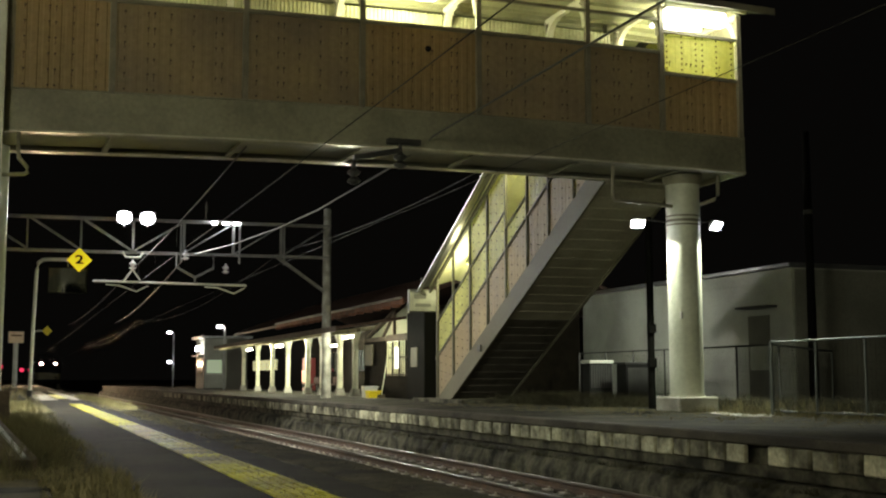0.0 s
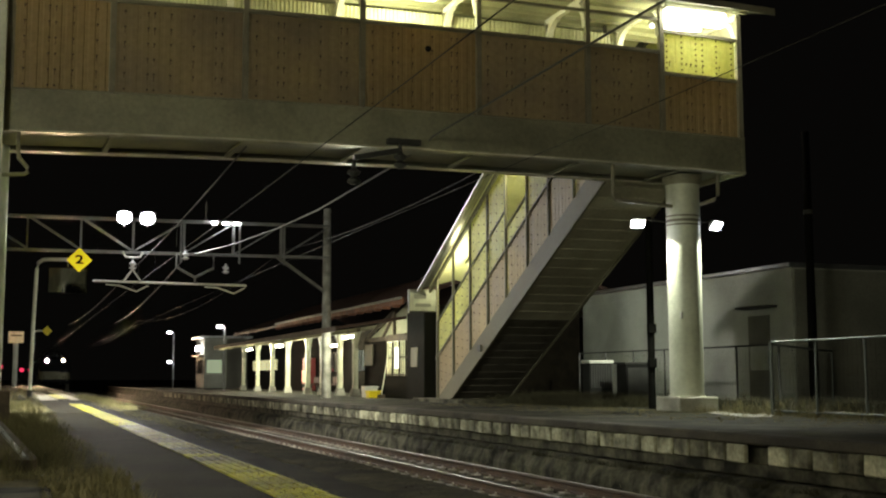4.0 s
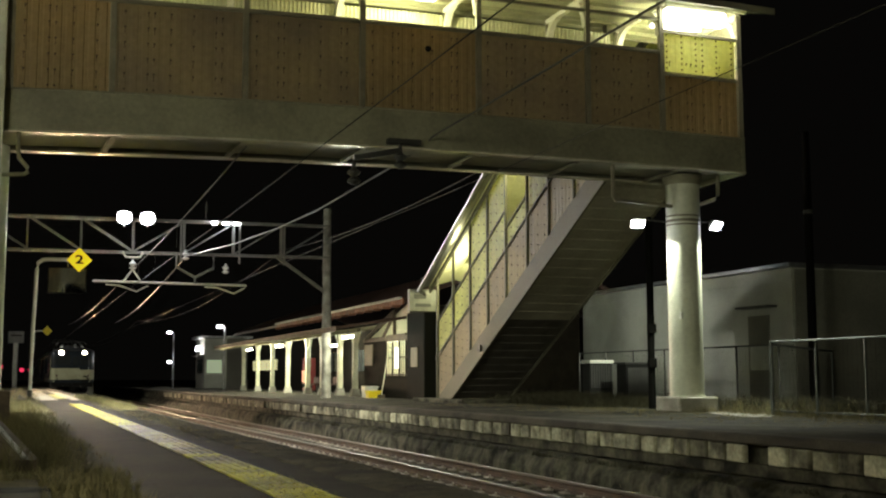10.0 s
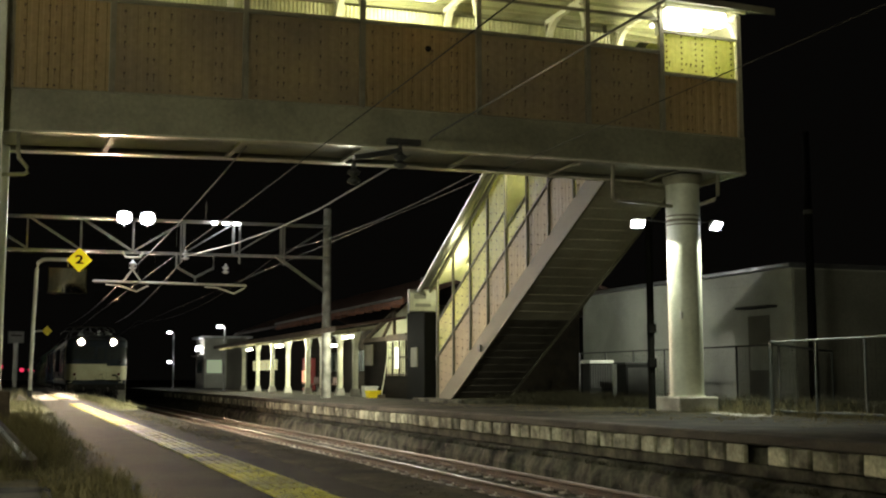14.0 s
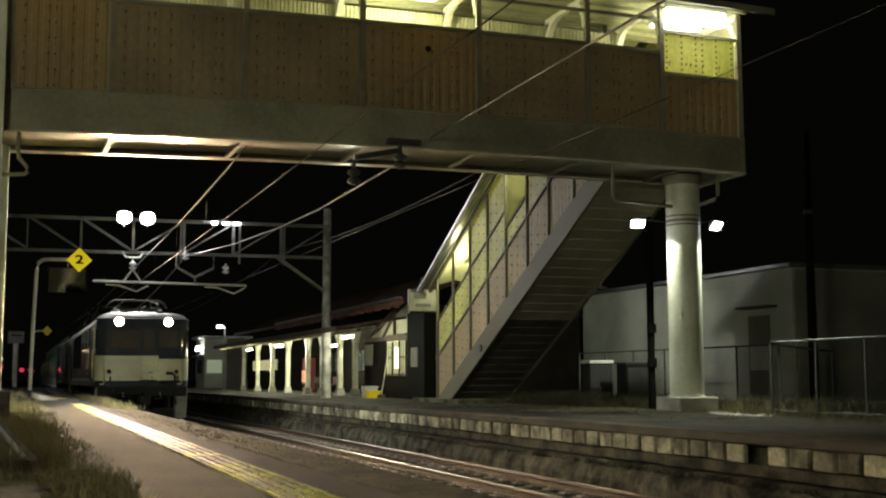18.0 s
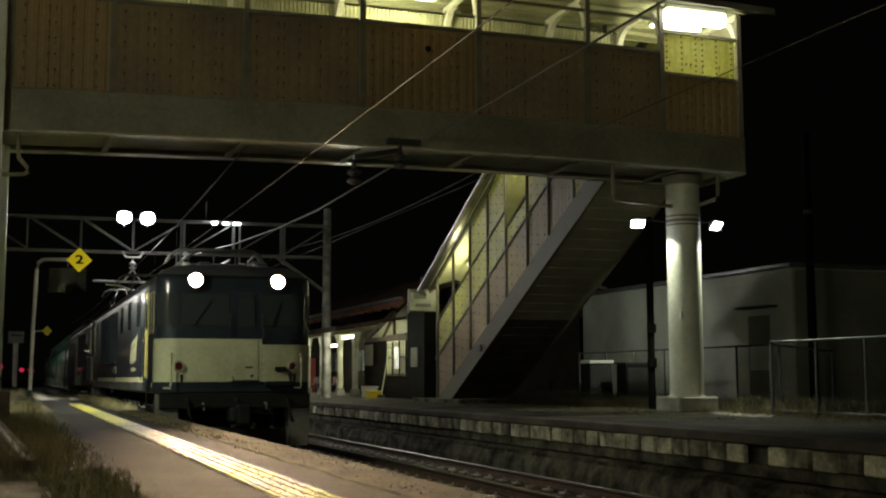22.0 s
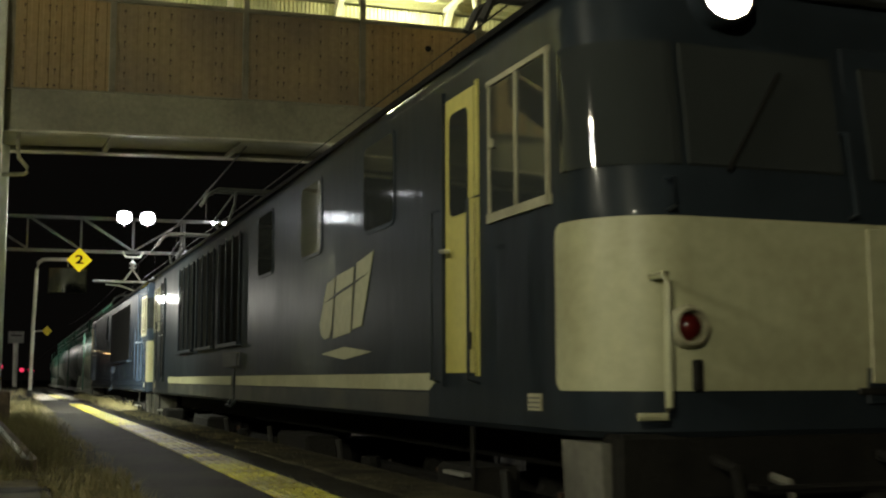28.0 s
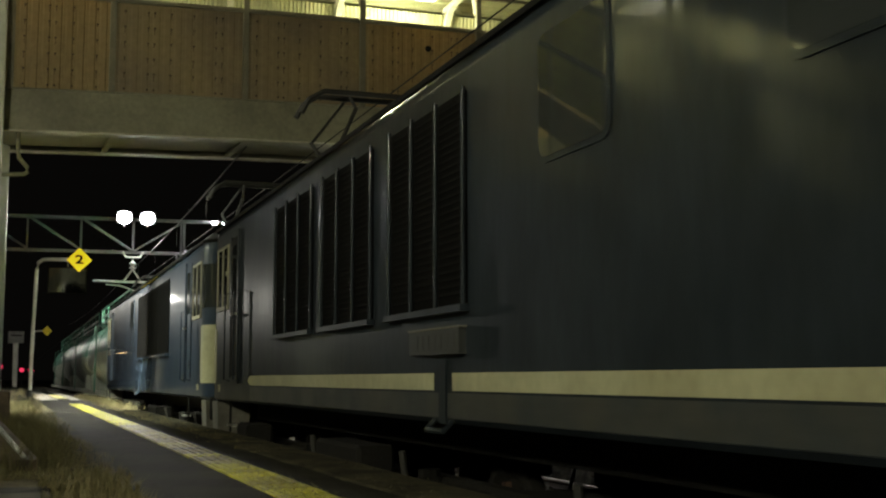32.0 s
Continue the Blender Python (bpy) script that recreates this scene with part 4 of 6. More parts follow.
part("head", Mesh().box(-0.14, -0.05, 0, 0.14, 0.05, 0.12, 0.01), OLD_WOOD, br)

vm = thing("vending_machine", "red drinks machine with a pale lit front under the canopy", "machine", at=(15.58, 65.0, FAR_TOP))
part("body", Mesh().box(-0.3, -0.4, 0.05, 0.28, 0.4, 1.85, 0.03), MACHINE_RED, vm)
part("front_panel", Mesh().box(-0.33, -0.33, 0.5, -0.302, 0.33, 1.15, 0.01), glow("machine_front", (1.0, 0.45, 0.3), 0.35), vm)
part("outlet", Mesh().box(-0.32, -0.3, 0.2, -0.302, 0.3, 0.42, 0.01), BLACK, vm)
for k in range(4):
    part("foot", Mesh().box(-0.26 if k < 2 else 0.18, -0.36 if k % 2 else 0.28, 0, -0.18 if k < 2 else 0.26, -0.28 if k % 2 else 0.36, 0.06), DARK_STEEL, vm)

# small staff hut and lamps further down the far platform
hut = thing("platform_hut", "small grey hut with a lit lamp over its window", "hut", at=(12.9, 87.0, FAR_TOP))
part("body", Mesh().box(-0.1, -1.6, 0, 3.0, 2.4, 3.6, 0.02), BAND, hut)
# paler than the body, to put the lamp's light into this wall
part("front_wall", Mesh().box(-0.08, -1.64, 0.05, 1.5, -1.6, 3.55), WALL_WHITE, hut)
fw = part("front_window", Mesh().box(0.08, -1.66, 1.12, 1.15, -1.642, 2.05), glow("hut_window", (0.75, 0.9, 0.62), 0.2), hut, "pale lit window")
part("frame", Mesh().box(0.1, -1.68, 1.0, 1.25, -1.645, 1.08), SIGN_WHITE, fw)
part("window", Mesh().box(-0.13, -0.9, 1.1, -0.11, 1.5, 2.1), PANE, hut)
part("awning", Mesh().box(-0.5, -1.4, 2.3, -0.1, 1.8, 2.4), DARK_STEEL, hut)
part("roof", Mesh().box(-0.4, -1.9, 3.6, 3.3, 2.7, 3.75), ROOF_METAL, hut)
part("lamp_head", Mesh().box(-0.45, -0.3, 2.75, -0.13, 0.3, 3.05, 0.04), LAMP_WHITE, hut)
for x, y, z in ((12.5, 76.8, 4.95), (12.4, 102.0, 5.5), (12.3, 101.0, 3.0)):
    pl = thing("platform_lamp", "tall platform lamp post, lit", "lamp", "far platform lamps", at=(x, y, FAR_TOP))
    h = z - FAR_TOP
    part("pole", Mesh().tube([(0.3, 0, 0), (0.3, 0, h - 0.2), (0.2, -0.1, h), (0, -0.2, h)], 0.06, 8), GALV, pl, smooth=True)
    part("head", Mesh().box(-0.25, -0.35, h - 0.02, 0.1, -0.05, h + 0.1, 0.03), DARK_STEEL, pl)
    part("lens", Mesh().box(-0.24, -0.38, h - 0.14, 0.08, -0.06, h - 0.02, 0.03), LAMP_WHITE, pl)

# ---------- catenary gantry ----------
GY = 43.0
gan = thing("catenary_gantry", "grey steel lattice gantry across the tracks", "gantry", "", "structure")
ZL, ZU = 6.05, 7.24
for z in (ZL, ZU):
    for dy in (-0.14, 0.14):
        part("chord", Mesh().bar((-8, GY + dy, z - 0.1 if z == ZL else z - 0.14), (11.0, GY + dy, z), 0.075), GANTRY, gan)
k = 0
for x in np.arange(-6.82, 10.9, 1.78):
    for dy in (-0.14, 0.14):
        part("upright", Mesh().bar((x, GY + dy, ZL - 0.05), (x, GY + dy, ZU - 0.05), 0.05), GANTRY, gan)
        a, b = ((x, GY + dy, ZU - 0.05), (x + 1.78, GY + dy, ZL)) if k < 6 else ((x, GY + dy, ZL), (x + 1.78, GY + dy, ZU - 0.05))
        if x + 1.78 < 11.2:
            part("diagonal", Mesh().bar(a, b, 0.045), GANTRY, gan)
    part("cross_bar", Mesh().bar((x, GY - 0.14, ZU - 0.05), (x, GY + 0.14, ZU - 0.05), 0.04), GANTRY, gan)
    k += 1
part("mast", Mesh().tube([(10.95, GY, FAR_TOP), (10.95, GY, 7.9)], 0.18, 14, 0.14), MAST, gan, "weathered pale round mast", smooth=True)
part("mast", Mesh().tube([(-7.5, GY, -0.4), (-7.5, GY, 8.6)], 0.19, 14, 0.15), GANTRY, gan, smooth=True)
part("haunch", Mesh().bar((-0.4, GY - 0.3, ZL), (-2.2, GY - 0.3, ZL - 1.2), 0.08), GANTRY, gan)
part("haunch", Mesh().bar((8.9, GY - 0.3, ZL), (10.9, GY, ZL - 1.3), 0.1), GANTRY, gan)
part("arm_pipe", Mesh().tube([(2.5, GY - 0.4, 4.94), (7.85, GY - 0.4, 4.9)], 0.038, 8), WHITE_STEEL, gan)
for x in (5.5, 7.6, 9.25):
    part("drop_bar", Mesh().bar((x, GY - 0.3, ZU), (x, GY - 0.3, ZL - 0.35), 0.06), GANTRY, gan)
part("yoke", Mesh().tube([(5.35, GY - 0.4, 5.95), (5.35, GY - 0.4, 5.5), (6.0, GY - 0.4, 5.15), (6.0, GY - 0.4, 4.9)], 0.045, 8), GANTRY, gan)
part("yoke", Mesh().tube([(6.65, GY - 0.4, 5.95), (6.65, GY - 0.4, 5.5), (6.0, GY - 0.4, 5.15)], 0.045, 8), GANTRY, gan)
for x, z in ((3.83, 5.55), (5.66, 5.95), (7.1, 5.5)):
    part("insulator", Mesh().loft([[(x + r * math.cos(a * math.pi / 5), GY - 0.35 + r * math.sin(a * math.pi / 5), z + h) for a in range(10)] for r, h in ((0.04, -0.18), (0.12, -0.13), (0.13, -0.11), (0.05, -0.06), (0.12, 0.02), (0.13, 0.04), (0.05, 0.1), (0.03, 0.18))], True), PORCELAIN, gan, smooth=True)
for s in (-1, 1):
    part("hanger_arm", Mesh().tube([(3.83 + s * 0.35, GY - 0.35, 6.0), (3.83 + s * 0.25, GY - 0.35, 5.82), (3.83, GY - 0.35, 5.8)], 0.04, 6), WHITE_STEEL, gan)
    part("hanger_arm", Mesh().tube([(3.83, GY - 0.35, 5.38), (3.83 + s * 0.3, GY - 0.4, 4.94)], 0.03, 6), WHITE_STEEL, gan)
for x in (3.88, 7.3):
    part("steady_arm", Mesh().tube([(x - 0.95, GY - 0.4, 4.82), (x - 0.5, GY - 0.4, 4.8), (x + 0.1, GY - 0.4, 4.6), (x + 0.5, GY - 0.4, 4.82)], 0.028, 6), WHITE_STEEL, gan)
for x, tx in ((3.5, 2.2), (4.3, 3.0)):
    fl = thing("floodlight", "large floodlight on the gantry, lit", "floodlight", "gantry floodlights", at=look((x, GY - 0.45, 7.2), (tx, 14, 1.0)))
    part("housing", Mesh().loft([[(sx * w, sy * w * 0.8, z) for sx, sy in ((-1, -1), (1, -1), (1, 1), (-1, 1))] for w, z in ((0.12, 0.32), (0.27, 0.0))], True), DARK_STEEL, fl)
    part("lens", Mesh().loft([[(0.235 * math.cos(a * math.pi / 12), 0.215 * math.sin(a * math.pi / 12), z) for a in range(24)] for z in (-0.002, -0.03)], True), FLOOD_GLOW, fl)
    part("bracket", Mesh().bar((0, -0.2, 0.1), (0, -0.34, 0.1), 0.06), GANTRY, fl)
rl = thing("lamp_row", "row of three small lamps on the gantry", "lamp", at=(7.05, GY - 0.4, 7.1))
for k in range(3):
    part("lens", Mesh().box(-0.48 + k * 0.39, -0.05, 0, -0.27 + k * 0.39, 0.05, 0.07, 0.015), LAMP_WHITE, rl)
    part("foot", Mesh().box(-0.38 + k * 0.38, -0.03, -0.06, -0.34 + k * 0.38, 0.03, 0.0), DARK_STEEL, rl)

# ---------- overhead wires ----------


def wire(name, pts, r, label, m=None):
    ob = part(name, Mesh().tube(pts, r, 6), m or WIRE)
    return tagged(ob, label, "wire", "overhead wires", "structure")


def sag(p, q, d, n=14):
    p, q = Vector(p), Vector(q)
    return [p.lerp(q, t / n) - Vector((0, 0, 4 * d * (t / n) * (1 - t / n))) for t in range(n + 1)]


for x in (3.88,):
    wire("contact_wire", [(x, -20, 4.76), (x, 21, 4.72), (x, GY, 4.80), (x, 95, 4.85), (x, 220, 4.95)], 0.008, "taut copper contact wire over the track")
wire("contact_wire", [(FAR_X, -20, 4.96), (FAR_X, 21, 4.91), (FAR_X, GY, 4.95), (FAR_X, 95, 4.95), (FAR_X, 220, 4.95)], 0.005, "taut copper contact wire over the track")
wire("messenger_wire", sag((FAR_X, -15, 6.4), (FAR_X, 20.8, 6.12), 0.05) + [(FAR_X, 21.2, 6.05), (7.22, 22.7, 5.9), (6.83, 27.8, 5.62), (6.57, 31.1, 5.57), (6.21, 35.8, 5.63), (5.66, GY - 0.35, 5.9)] + sag((5.7, GY + 0.1, 5.9), (FAR_X, 95, 5.9), 0.35), 0.019, "messenger wire carrying the contact wire", WIRE_BRIGHT)
wire("messenger_wire", sag((NEAR_X, 21.3, 5.78), (NEAR_X, GY, 5.45), 0.1) + sag((NEAR_X, GY + 0.1, 5.45), (NEAR_X, 95, 5.7), 0.3), 0.014, "messenger wire carrying the contact wire")
for x, z in ((9.3, 6.3),):
    wire("feeder_wire", sag((x, 23, z - 0.3), (x, GY, z), 0.25) + sag((x, GY + 0.1, z), (x - 0.3, 95, z - 0.2), 0.9) + sag((x - 0.3, 95.1, z - 0.2), (x - 0.5, 160, z - 0.2), 0.9), 0.009, "feeder cable along the line")
for y in range(26, 42, 5):
    for x, zt in ((NEAR_X, 5.42),):
        wire("dropper", [(x, y, 4.96), (x, y, zt)], 0.006, "thin dropper wire")
hg = thing("wire_support", "insulated wire support under the bridge girder", "insulator", at=(6.82, Y0 - 0.1, 5.62))
part("plate", Mesh().box(-0.35, -0.06, 0.32, 0.3, 0.08, 0.42, 0.01), DARK_STEEL, hg)
for dx in (-1.0, -0.1):
    part("insulator", Mesh().loft([[(dx + r * math.cos(a * math.pi / 5), r * math.sin(a * math.pi / 5), h - (0.35 if dx < -0.5 else 0)) for a in range(10)] for r, h in ((0.03, -0.15), (0.12, -0.1), (0.13, -0.07), (0.05, 0.0), (0.12, 0.06), (0.13, 0.09), (0.05, 0.15), (0.03, 0.33))], True), DARK_STEEL, hg)
part("link", Mesh().bar((-1.0, 0, 0.0), (-0.1, 0, 0.2), 0.1), DARK_STEEL, hg)

# ---------- signs and posts on the near platform ----------

def stop_sign(x, y, h, reach, size, digit):
    t = thing("stop_sign", "yellow diamond sign with added plate glow on a bent white pole" if digit else "yellow diamond sign on a bent white pole", "sign", "stop position signs", at=(x, y, NEAR_TOP))
    part("pole", Mesh().tube([(0, 0, 0), (0.03, 0, h * 0.5), (0.08, 0, h - 0.35), (0.12, 0, h - 0.12), (0.25, 0, h - 0.02), (0.45, 0, h), (reach, 0, h)], 0.055, 10), WHITE_STEEL, t, smooth=True)
    part("sleeve", Mesh().tube([(0, 0, 0), (0, 0, 0.28)], 0.085, 10), DARK_STEEL, t)
    d = size / 2
    pl = part("diamond_plate", Mesh().prism([(reach + 0.3, h + d), (reach + 0.3 + d, h), (reach + 0.3, h - d), (reach + 0.3 - d, h)], "y", -0.075, -0.062), SIGN_ADDED_GLOW if digit else SIGN_YELLOW, t, "yellow diamond plate")
    if digit:
        body = bpy.data.curves.new("digit", "FONT")
        body.body, body.size, body.extrude, body.align_x, body.align_y, body.offset = "2", 0.5 * size, 0.003, "CENTER", "CENTER", 0.012
        tmp = bpy.data.objects.new("digit_source", body)
        me = bpy.data.meshes.new_from_object(tmp)
        bpy.data.objects.remove(tmp)
        me.materials.clear()
        me.materials.append(BLACK)
        ob = new("digit", me)
        ob.parent = pl
        ob.matrix_basis = pose(reach + 0.3, -0.079, h, 90, 0, 0) @ Matrix.Diagonal((1.35, 1, 1, 1))
    return t


stop_sign(0.5, 38.5, 4.32, 1.03, 0.76, True)
stop_sign(1.3, 97.5, 4.35, 0.8, 0.76, False)
mi = thing("platform_mirror", "dark rectangular platform mirror under the sign arm", "mirror", at=(1.5, 38.55, NEAR_TOP + 3.68))
part("frame", Mesh().box(-0.6, 0.02, -0.42, 0.6, 0.08, 0.42, 0.02), POLE_DARK, mi)
part("glass", Mesh().loft([[(-0.56 + 1.12 * i / 8, 0.012 - 0.1 * math.sin(math.pi * i / 8), z) for i in range(9)] + [(0.56, 0.03, z), (-0.56, 0.03, z)] for z in (-0.38, 0.38)], True), glass("mirror_glass", (0.16, 0.17, 0.15), 0.05), mi, smooth=True)
bpy.data.materials["mirror_glass"].node_tree.nodes["Principled BSDF"].inputs["Metallic"].default_value = 1.0
part("hanger", Mesh().bar((0, 0.05, 0.42), (0, 0.05, 0.68), 0.04), DARK_STEEL, mi)
bx = thing("board_sign", "thin white translucent board sign on a white post", "sign", at=(0.13, 96.0, NEAR_TOP))
part("post", Mesh().tube([(0, 0, 0), (0, 0, 3.35)], 0.19, 10), WHITE_STEEL, bx)
part("board", Mesh().box(-0.56, -0.012, 3.35, 0.56, 0.0, 4.23), BACKLIT, bx)
part("print_bar", Mesh().box(-0.4, -0.018, 3.88, 0.4, -0.013, 3.98), ROOF_RED, bx)
for x, y, z, r in ((-1.25, 120, 2.75, 0.32), (0.75, 118, 2.4, 0.2), (2.2, 190, 2.9, 0.12), (3.1, 200, 2.9, 0.1)):
    s = thing("red_signal", "small red track signal, lit", "signal", "red signals", at=(x, y, -0.42))
    part("post", Mesh().tube([(0, 0.1, 0), (0, 0.1, z + 0.42)], 0.06, 6), DARK_STEEL, s)
    part("hood", Mesh().box(-r * 1.3, -0.05, z + 0.42 - r * 1.3, r * 1.3, 0.2, z + 0.42 + r * 1.3, 0.03), BLACK, s)
    part("lens", Mesh().tube([(0, -0.06, z + 0.42), (0, -0.09, z + 0.42)], r, 12), RED_GLOW, s)
# near bridge column and timber beside the platform
lc = thing("bridge_column", "pale steel bridge column beside the near stair", "column", at=(-0.52, 21.95, NEAR_TOP))
part("shaft", lathe([(0.33, 0), (0.33, 4.7)], 28), COLUMN, lc, smooth=True)
up = thing("steel_post", "pale square post close to the footbridge", "post", at=(-0.385, 20.72, NEAR_TOP))
# how far light reaches is coloured in: pale upper length, dark lower length
part("shaft", Mesh().box(-0.09, -0.09, 2.4, 0.09, 0.09, 9.0, 0.01), WHITE_STEEL, up)
part("lower_shaft", Mesh().box(-0.088, -0.088, 0, 0.088, 0.088, 2.4, 0.01), DARK_STEEL, up)
dp = thing("drain_pipe", "bent pale drain pipe under the footbridge girder", "pipe", at=(0, 20.9, 5.7))
part("pipe", Mesh().tube([(-0.05, 0.2, 0.06), (-0.05, 0.15, -0.1), (-0.05, 0, -0.3), (-0.03, 0, -0.44), (0.11, 0, -0.6), (0.11, 0, -0.67), (0.06, 0, -0.71), (-0.3, 0, -0.74)], 0.035, 8), GIRDER, dp, smooth=True)
ps = thing("timber_post", "short dark weathered timber post", "post", at=(-0.12, 15.6, NEAR_TOP))
part("post", Mesh().box(-0.09, -0.09, 0, 0.1, 0.09, 0.48, 0.02), OLD_WOOD, ps)
tb = thing("timber_beam", "weathered timber beam leaning down in the weeds", "timber", at=(0, 0, NEAR_TOP))
part("beam", Mesh().bar((-0.25, 10.6, 0.32), (0.1, 8.35, 0.04), 0.16, 0.1), OLD_WOOD, tb)
part("strap", Mesh().bar((-0.2, 10.3, 0.36), (0.09, 8.4, 0.1), 0.03, 0.02), GALV, tb)
sb = thing("concrete_slab", "grey concrete slab at the edge of the weeds", "slab", at=(0.0, 6.6, NEAR_TOP))
part("slab", Mesh().box(-1.4, -0.75, -0.05, 0.22, 0.35, 0.035, 0.02), OLD_CONCRETE, sb)

# ---------- back of the far platform ----------
hall = thing("concrete_hall", "plain pale building with a flat roof behind the platform", "building", at=(0, 0, 0))
part("wall", Mesh().box(20, 27.1, -0.42, 28, 39.8, 4.55), WALL_WHITE, hall)
part("upper_band", Mesh().box(19.97, 27.07, 4.2, 28, 39.83, 4.55), WALL_WHITE, hall)
# the front's shade is put in as a darker sheet over the wall
part("front_cladding", Mesh().box(20.05, 27.04, -0.42, 28, 27.1, 4.5), HALL_SHADE, hall)
part("parapet", Mesh().box(19.8, 26.95, 4.56, 28.2, 40, 4.68, 0.02), ROOF_METAL, hall)
part("door", Mesh().box(19.955, 28.15, 0.6, 19.99, 29.15, 3.3), BAND, hall)
# pale plate stands for the lit part of the door
part("door_panel", Mesh().box(19.945, 28.22, 1.75, 19.955, 29.08, 2.45), WALL_WHITE, hall)
part("canopy", Mesh().box(19.62, 27.75, 3.5, 19.97, 29.3, 3.56), DARK_STEEL, hall)


def fence_panel(x, y, x1, y1, h, rails, label, steel=DARK_STEEL, gap=1.9):
    t = thing("fence_panel", label, "fence", "platform fences", at=(x, y, FAR_TOP))
    d = Vector((x1 - x, y1 - y, 0))
    n = max(1, round(d.length / gap))
    for k in range(n + 1):
        c = d * k / n
        part("post", Mesh().tube([c, c + Vector((0, 0, h))], 0.026, 8), steel, t)
    for z in rails:
        part("rail", Mesh().tube([Vector((0, 0, z)), d + Vector((0, 0, z))], 0.024, 6), steel, t)
    ms = Mesh()
    L = d.length
    for k in range(int(L / 0.12)):
        c = d.normalized() * (k * 0.12 + 0.06)
        ms.bar(c + Vector((0, 0, rails[-1])), c + Vector((0, 0, h)), 0.0016)
    for k in range(int((h - rails[-1]) / 0.12)):
        z = rails[-1] + 0.06 + k * 0.12
        ms.bar(Vector((0, 0, z)), d + Vector((0, 0, z)), 0.0016)
    part("wire_mesh", ms, POLE_DARK, t)
    return t


fence_panel(13.75, 19.34, 13.75, 11.3, 1.4, (1.4, 0.08), "grey steel mesh fence panel on the platform", FENCE, 1.34)
fence_panel(13.8, 19.45, 19.2, 24.5, 1.36, (1.36, 0.08), "grey steel mesh fence running back from the platform", FENCE, 7.4)
fence_panel(17.2, 23.9, 17.2, 34.5, 1.5, (1.5, 0.1), "tall dark fence behind the platform")
bh = thing("slatted_bin", "low white-topped bin with dark slats", "bin", at=(16.33, 31.6, FAR_TOP))
part("lid", Mesh().box(-0.4, -0.3, 1.14, 0.4, 0.3, 1.24, 0.02), SIGN_WHITE, bh)
for k in range(9):
    part("slat", Mesh().box(-0.34 + k * 0.08, -0.29, 0.42, -0.3 + k * 0.08, -0.26, 1.1), DARK_STEEL, bh)
part("body", Mesh().box(-0.37, -0.24, 0, 0.37, 0.26, 1.14), BLACK, bh)
uc = thing("utility_cabinet", "low dark cabinet with a flat grey top", "cabinet", at=(16.38, 29.5, FAR_TOP))
part("body", Mesh().box(-0.38, -0.25, 0, 0.42, 0.3, 1.1, 0.01), BLACK, uc)
part("top", Mesh().box(-0.44, -0.3, 1.1, 0.48, 0.35, 1.15, 0.01), DARK_STEEL, uc)
part("door", Mesh().box(-0.32, -0.262, 0.1, 0.36, -0.252, 1.0, 0.004), DARK_STEEL, uc)
pp = thing("utility_pole", "dark steel pole behind the bridge column", "pole", at=(14.02, 24.4, FAR_TOP))
part("shaft", Mesh().tube([(0, 0, 0), (0, 0, 4.9)], 0.085, 12), POLE_DARK, pp, smooth=True)
for z in (0.95, 1.75):
    part("junction_box", Mesh().box(-0.15, -0.17, z, 0.06, -0.07, z + 0.22, 0.01), POLE_DARK, pp)

bp = thing("utility_pole", "dark concrete pole behind the fence", "pole", at=(19.4, 25.5, -0.42))
part("shaft", Mesh().tube([(0, 0, 0), (0, 0, 8.4)], 0.13, 12, 0.09), POLE_DARK, bp, smooth=True)
part("band", lathe([(0.1, 6.2), (0.125, 6.22), (0.125, 6.3), (0.1, 6.32)], 14), DARK_STEEL, bp)

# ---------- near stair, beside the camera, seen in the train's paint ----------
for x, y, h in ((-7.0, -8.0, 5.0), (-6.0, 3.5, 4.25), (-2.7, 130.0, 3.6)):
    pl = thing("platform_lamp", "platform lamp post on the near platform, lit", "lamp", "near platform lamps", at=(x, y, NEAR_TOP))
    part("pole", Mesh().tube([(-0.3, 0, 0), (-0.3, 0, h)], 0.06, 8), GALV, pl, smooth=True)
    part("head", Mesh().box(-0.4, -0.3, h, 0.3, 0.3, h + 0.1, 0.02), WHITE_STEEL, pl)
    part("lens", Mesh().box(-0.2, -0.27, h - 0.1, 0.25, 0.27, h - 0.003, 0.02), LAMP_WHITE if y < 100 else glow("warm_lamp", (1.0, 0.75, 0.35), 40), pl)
sl1 = thing("platform_lamp", "slim lamp post beside the near stair, lit", "lamp", "near platform lamps", at=(-1.25, 18.9, NEAR_TOP))
part("pole", Mesh().tube([(-0.15, 0, 0), (-0.15, 0, 3.7), (0, 0, 3.85)], 0.045, 8), GALV, sl1, smooth=True)
part("head", Mesh().box(-0.13, -0.12, 3.76, 0.13, 0.12, 3.86, 0.02), WHITE_STEEL, sl1)
part("lens", Mesh().box(-0.09, -0.09, 3.7, 0.09, 0.09, 3.758, 0.01), SMALL_LAMP, sl1)
tw = thing("platform_lamp", "tall platform lamp with two small heads, lit", "lamp", "near platform lamps", at=(-4.55, 81.5, NEAR_TOP))
part("pole", Mesh().tube([(0, 0.2, 0), (0, 0.2, 6.5)], 0.07, 8), GALV, tw, smooth=True)
part("cross_arm", Mesh().bar((-0.5, 0.2, 6.5), (0.5, 0.2, 6.5), 0.06), GALV, tw)
for x, z in ((-0.5, 6.2), (0.5, 6.66)):
    part("head", Mesh().box(x - 0.15, -0.1, z, x + 0.15, 0.24, z + 0.12, 0.02), WHITE_STEEL, tw)
    part("lens", Mesh().box(x - 0.05, -0.06, z - 0.06, x + 0.05, 0.06, z - 0.003, 0.015), SMALL_LAMP, tw)
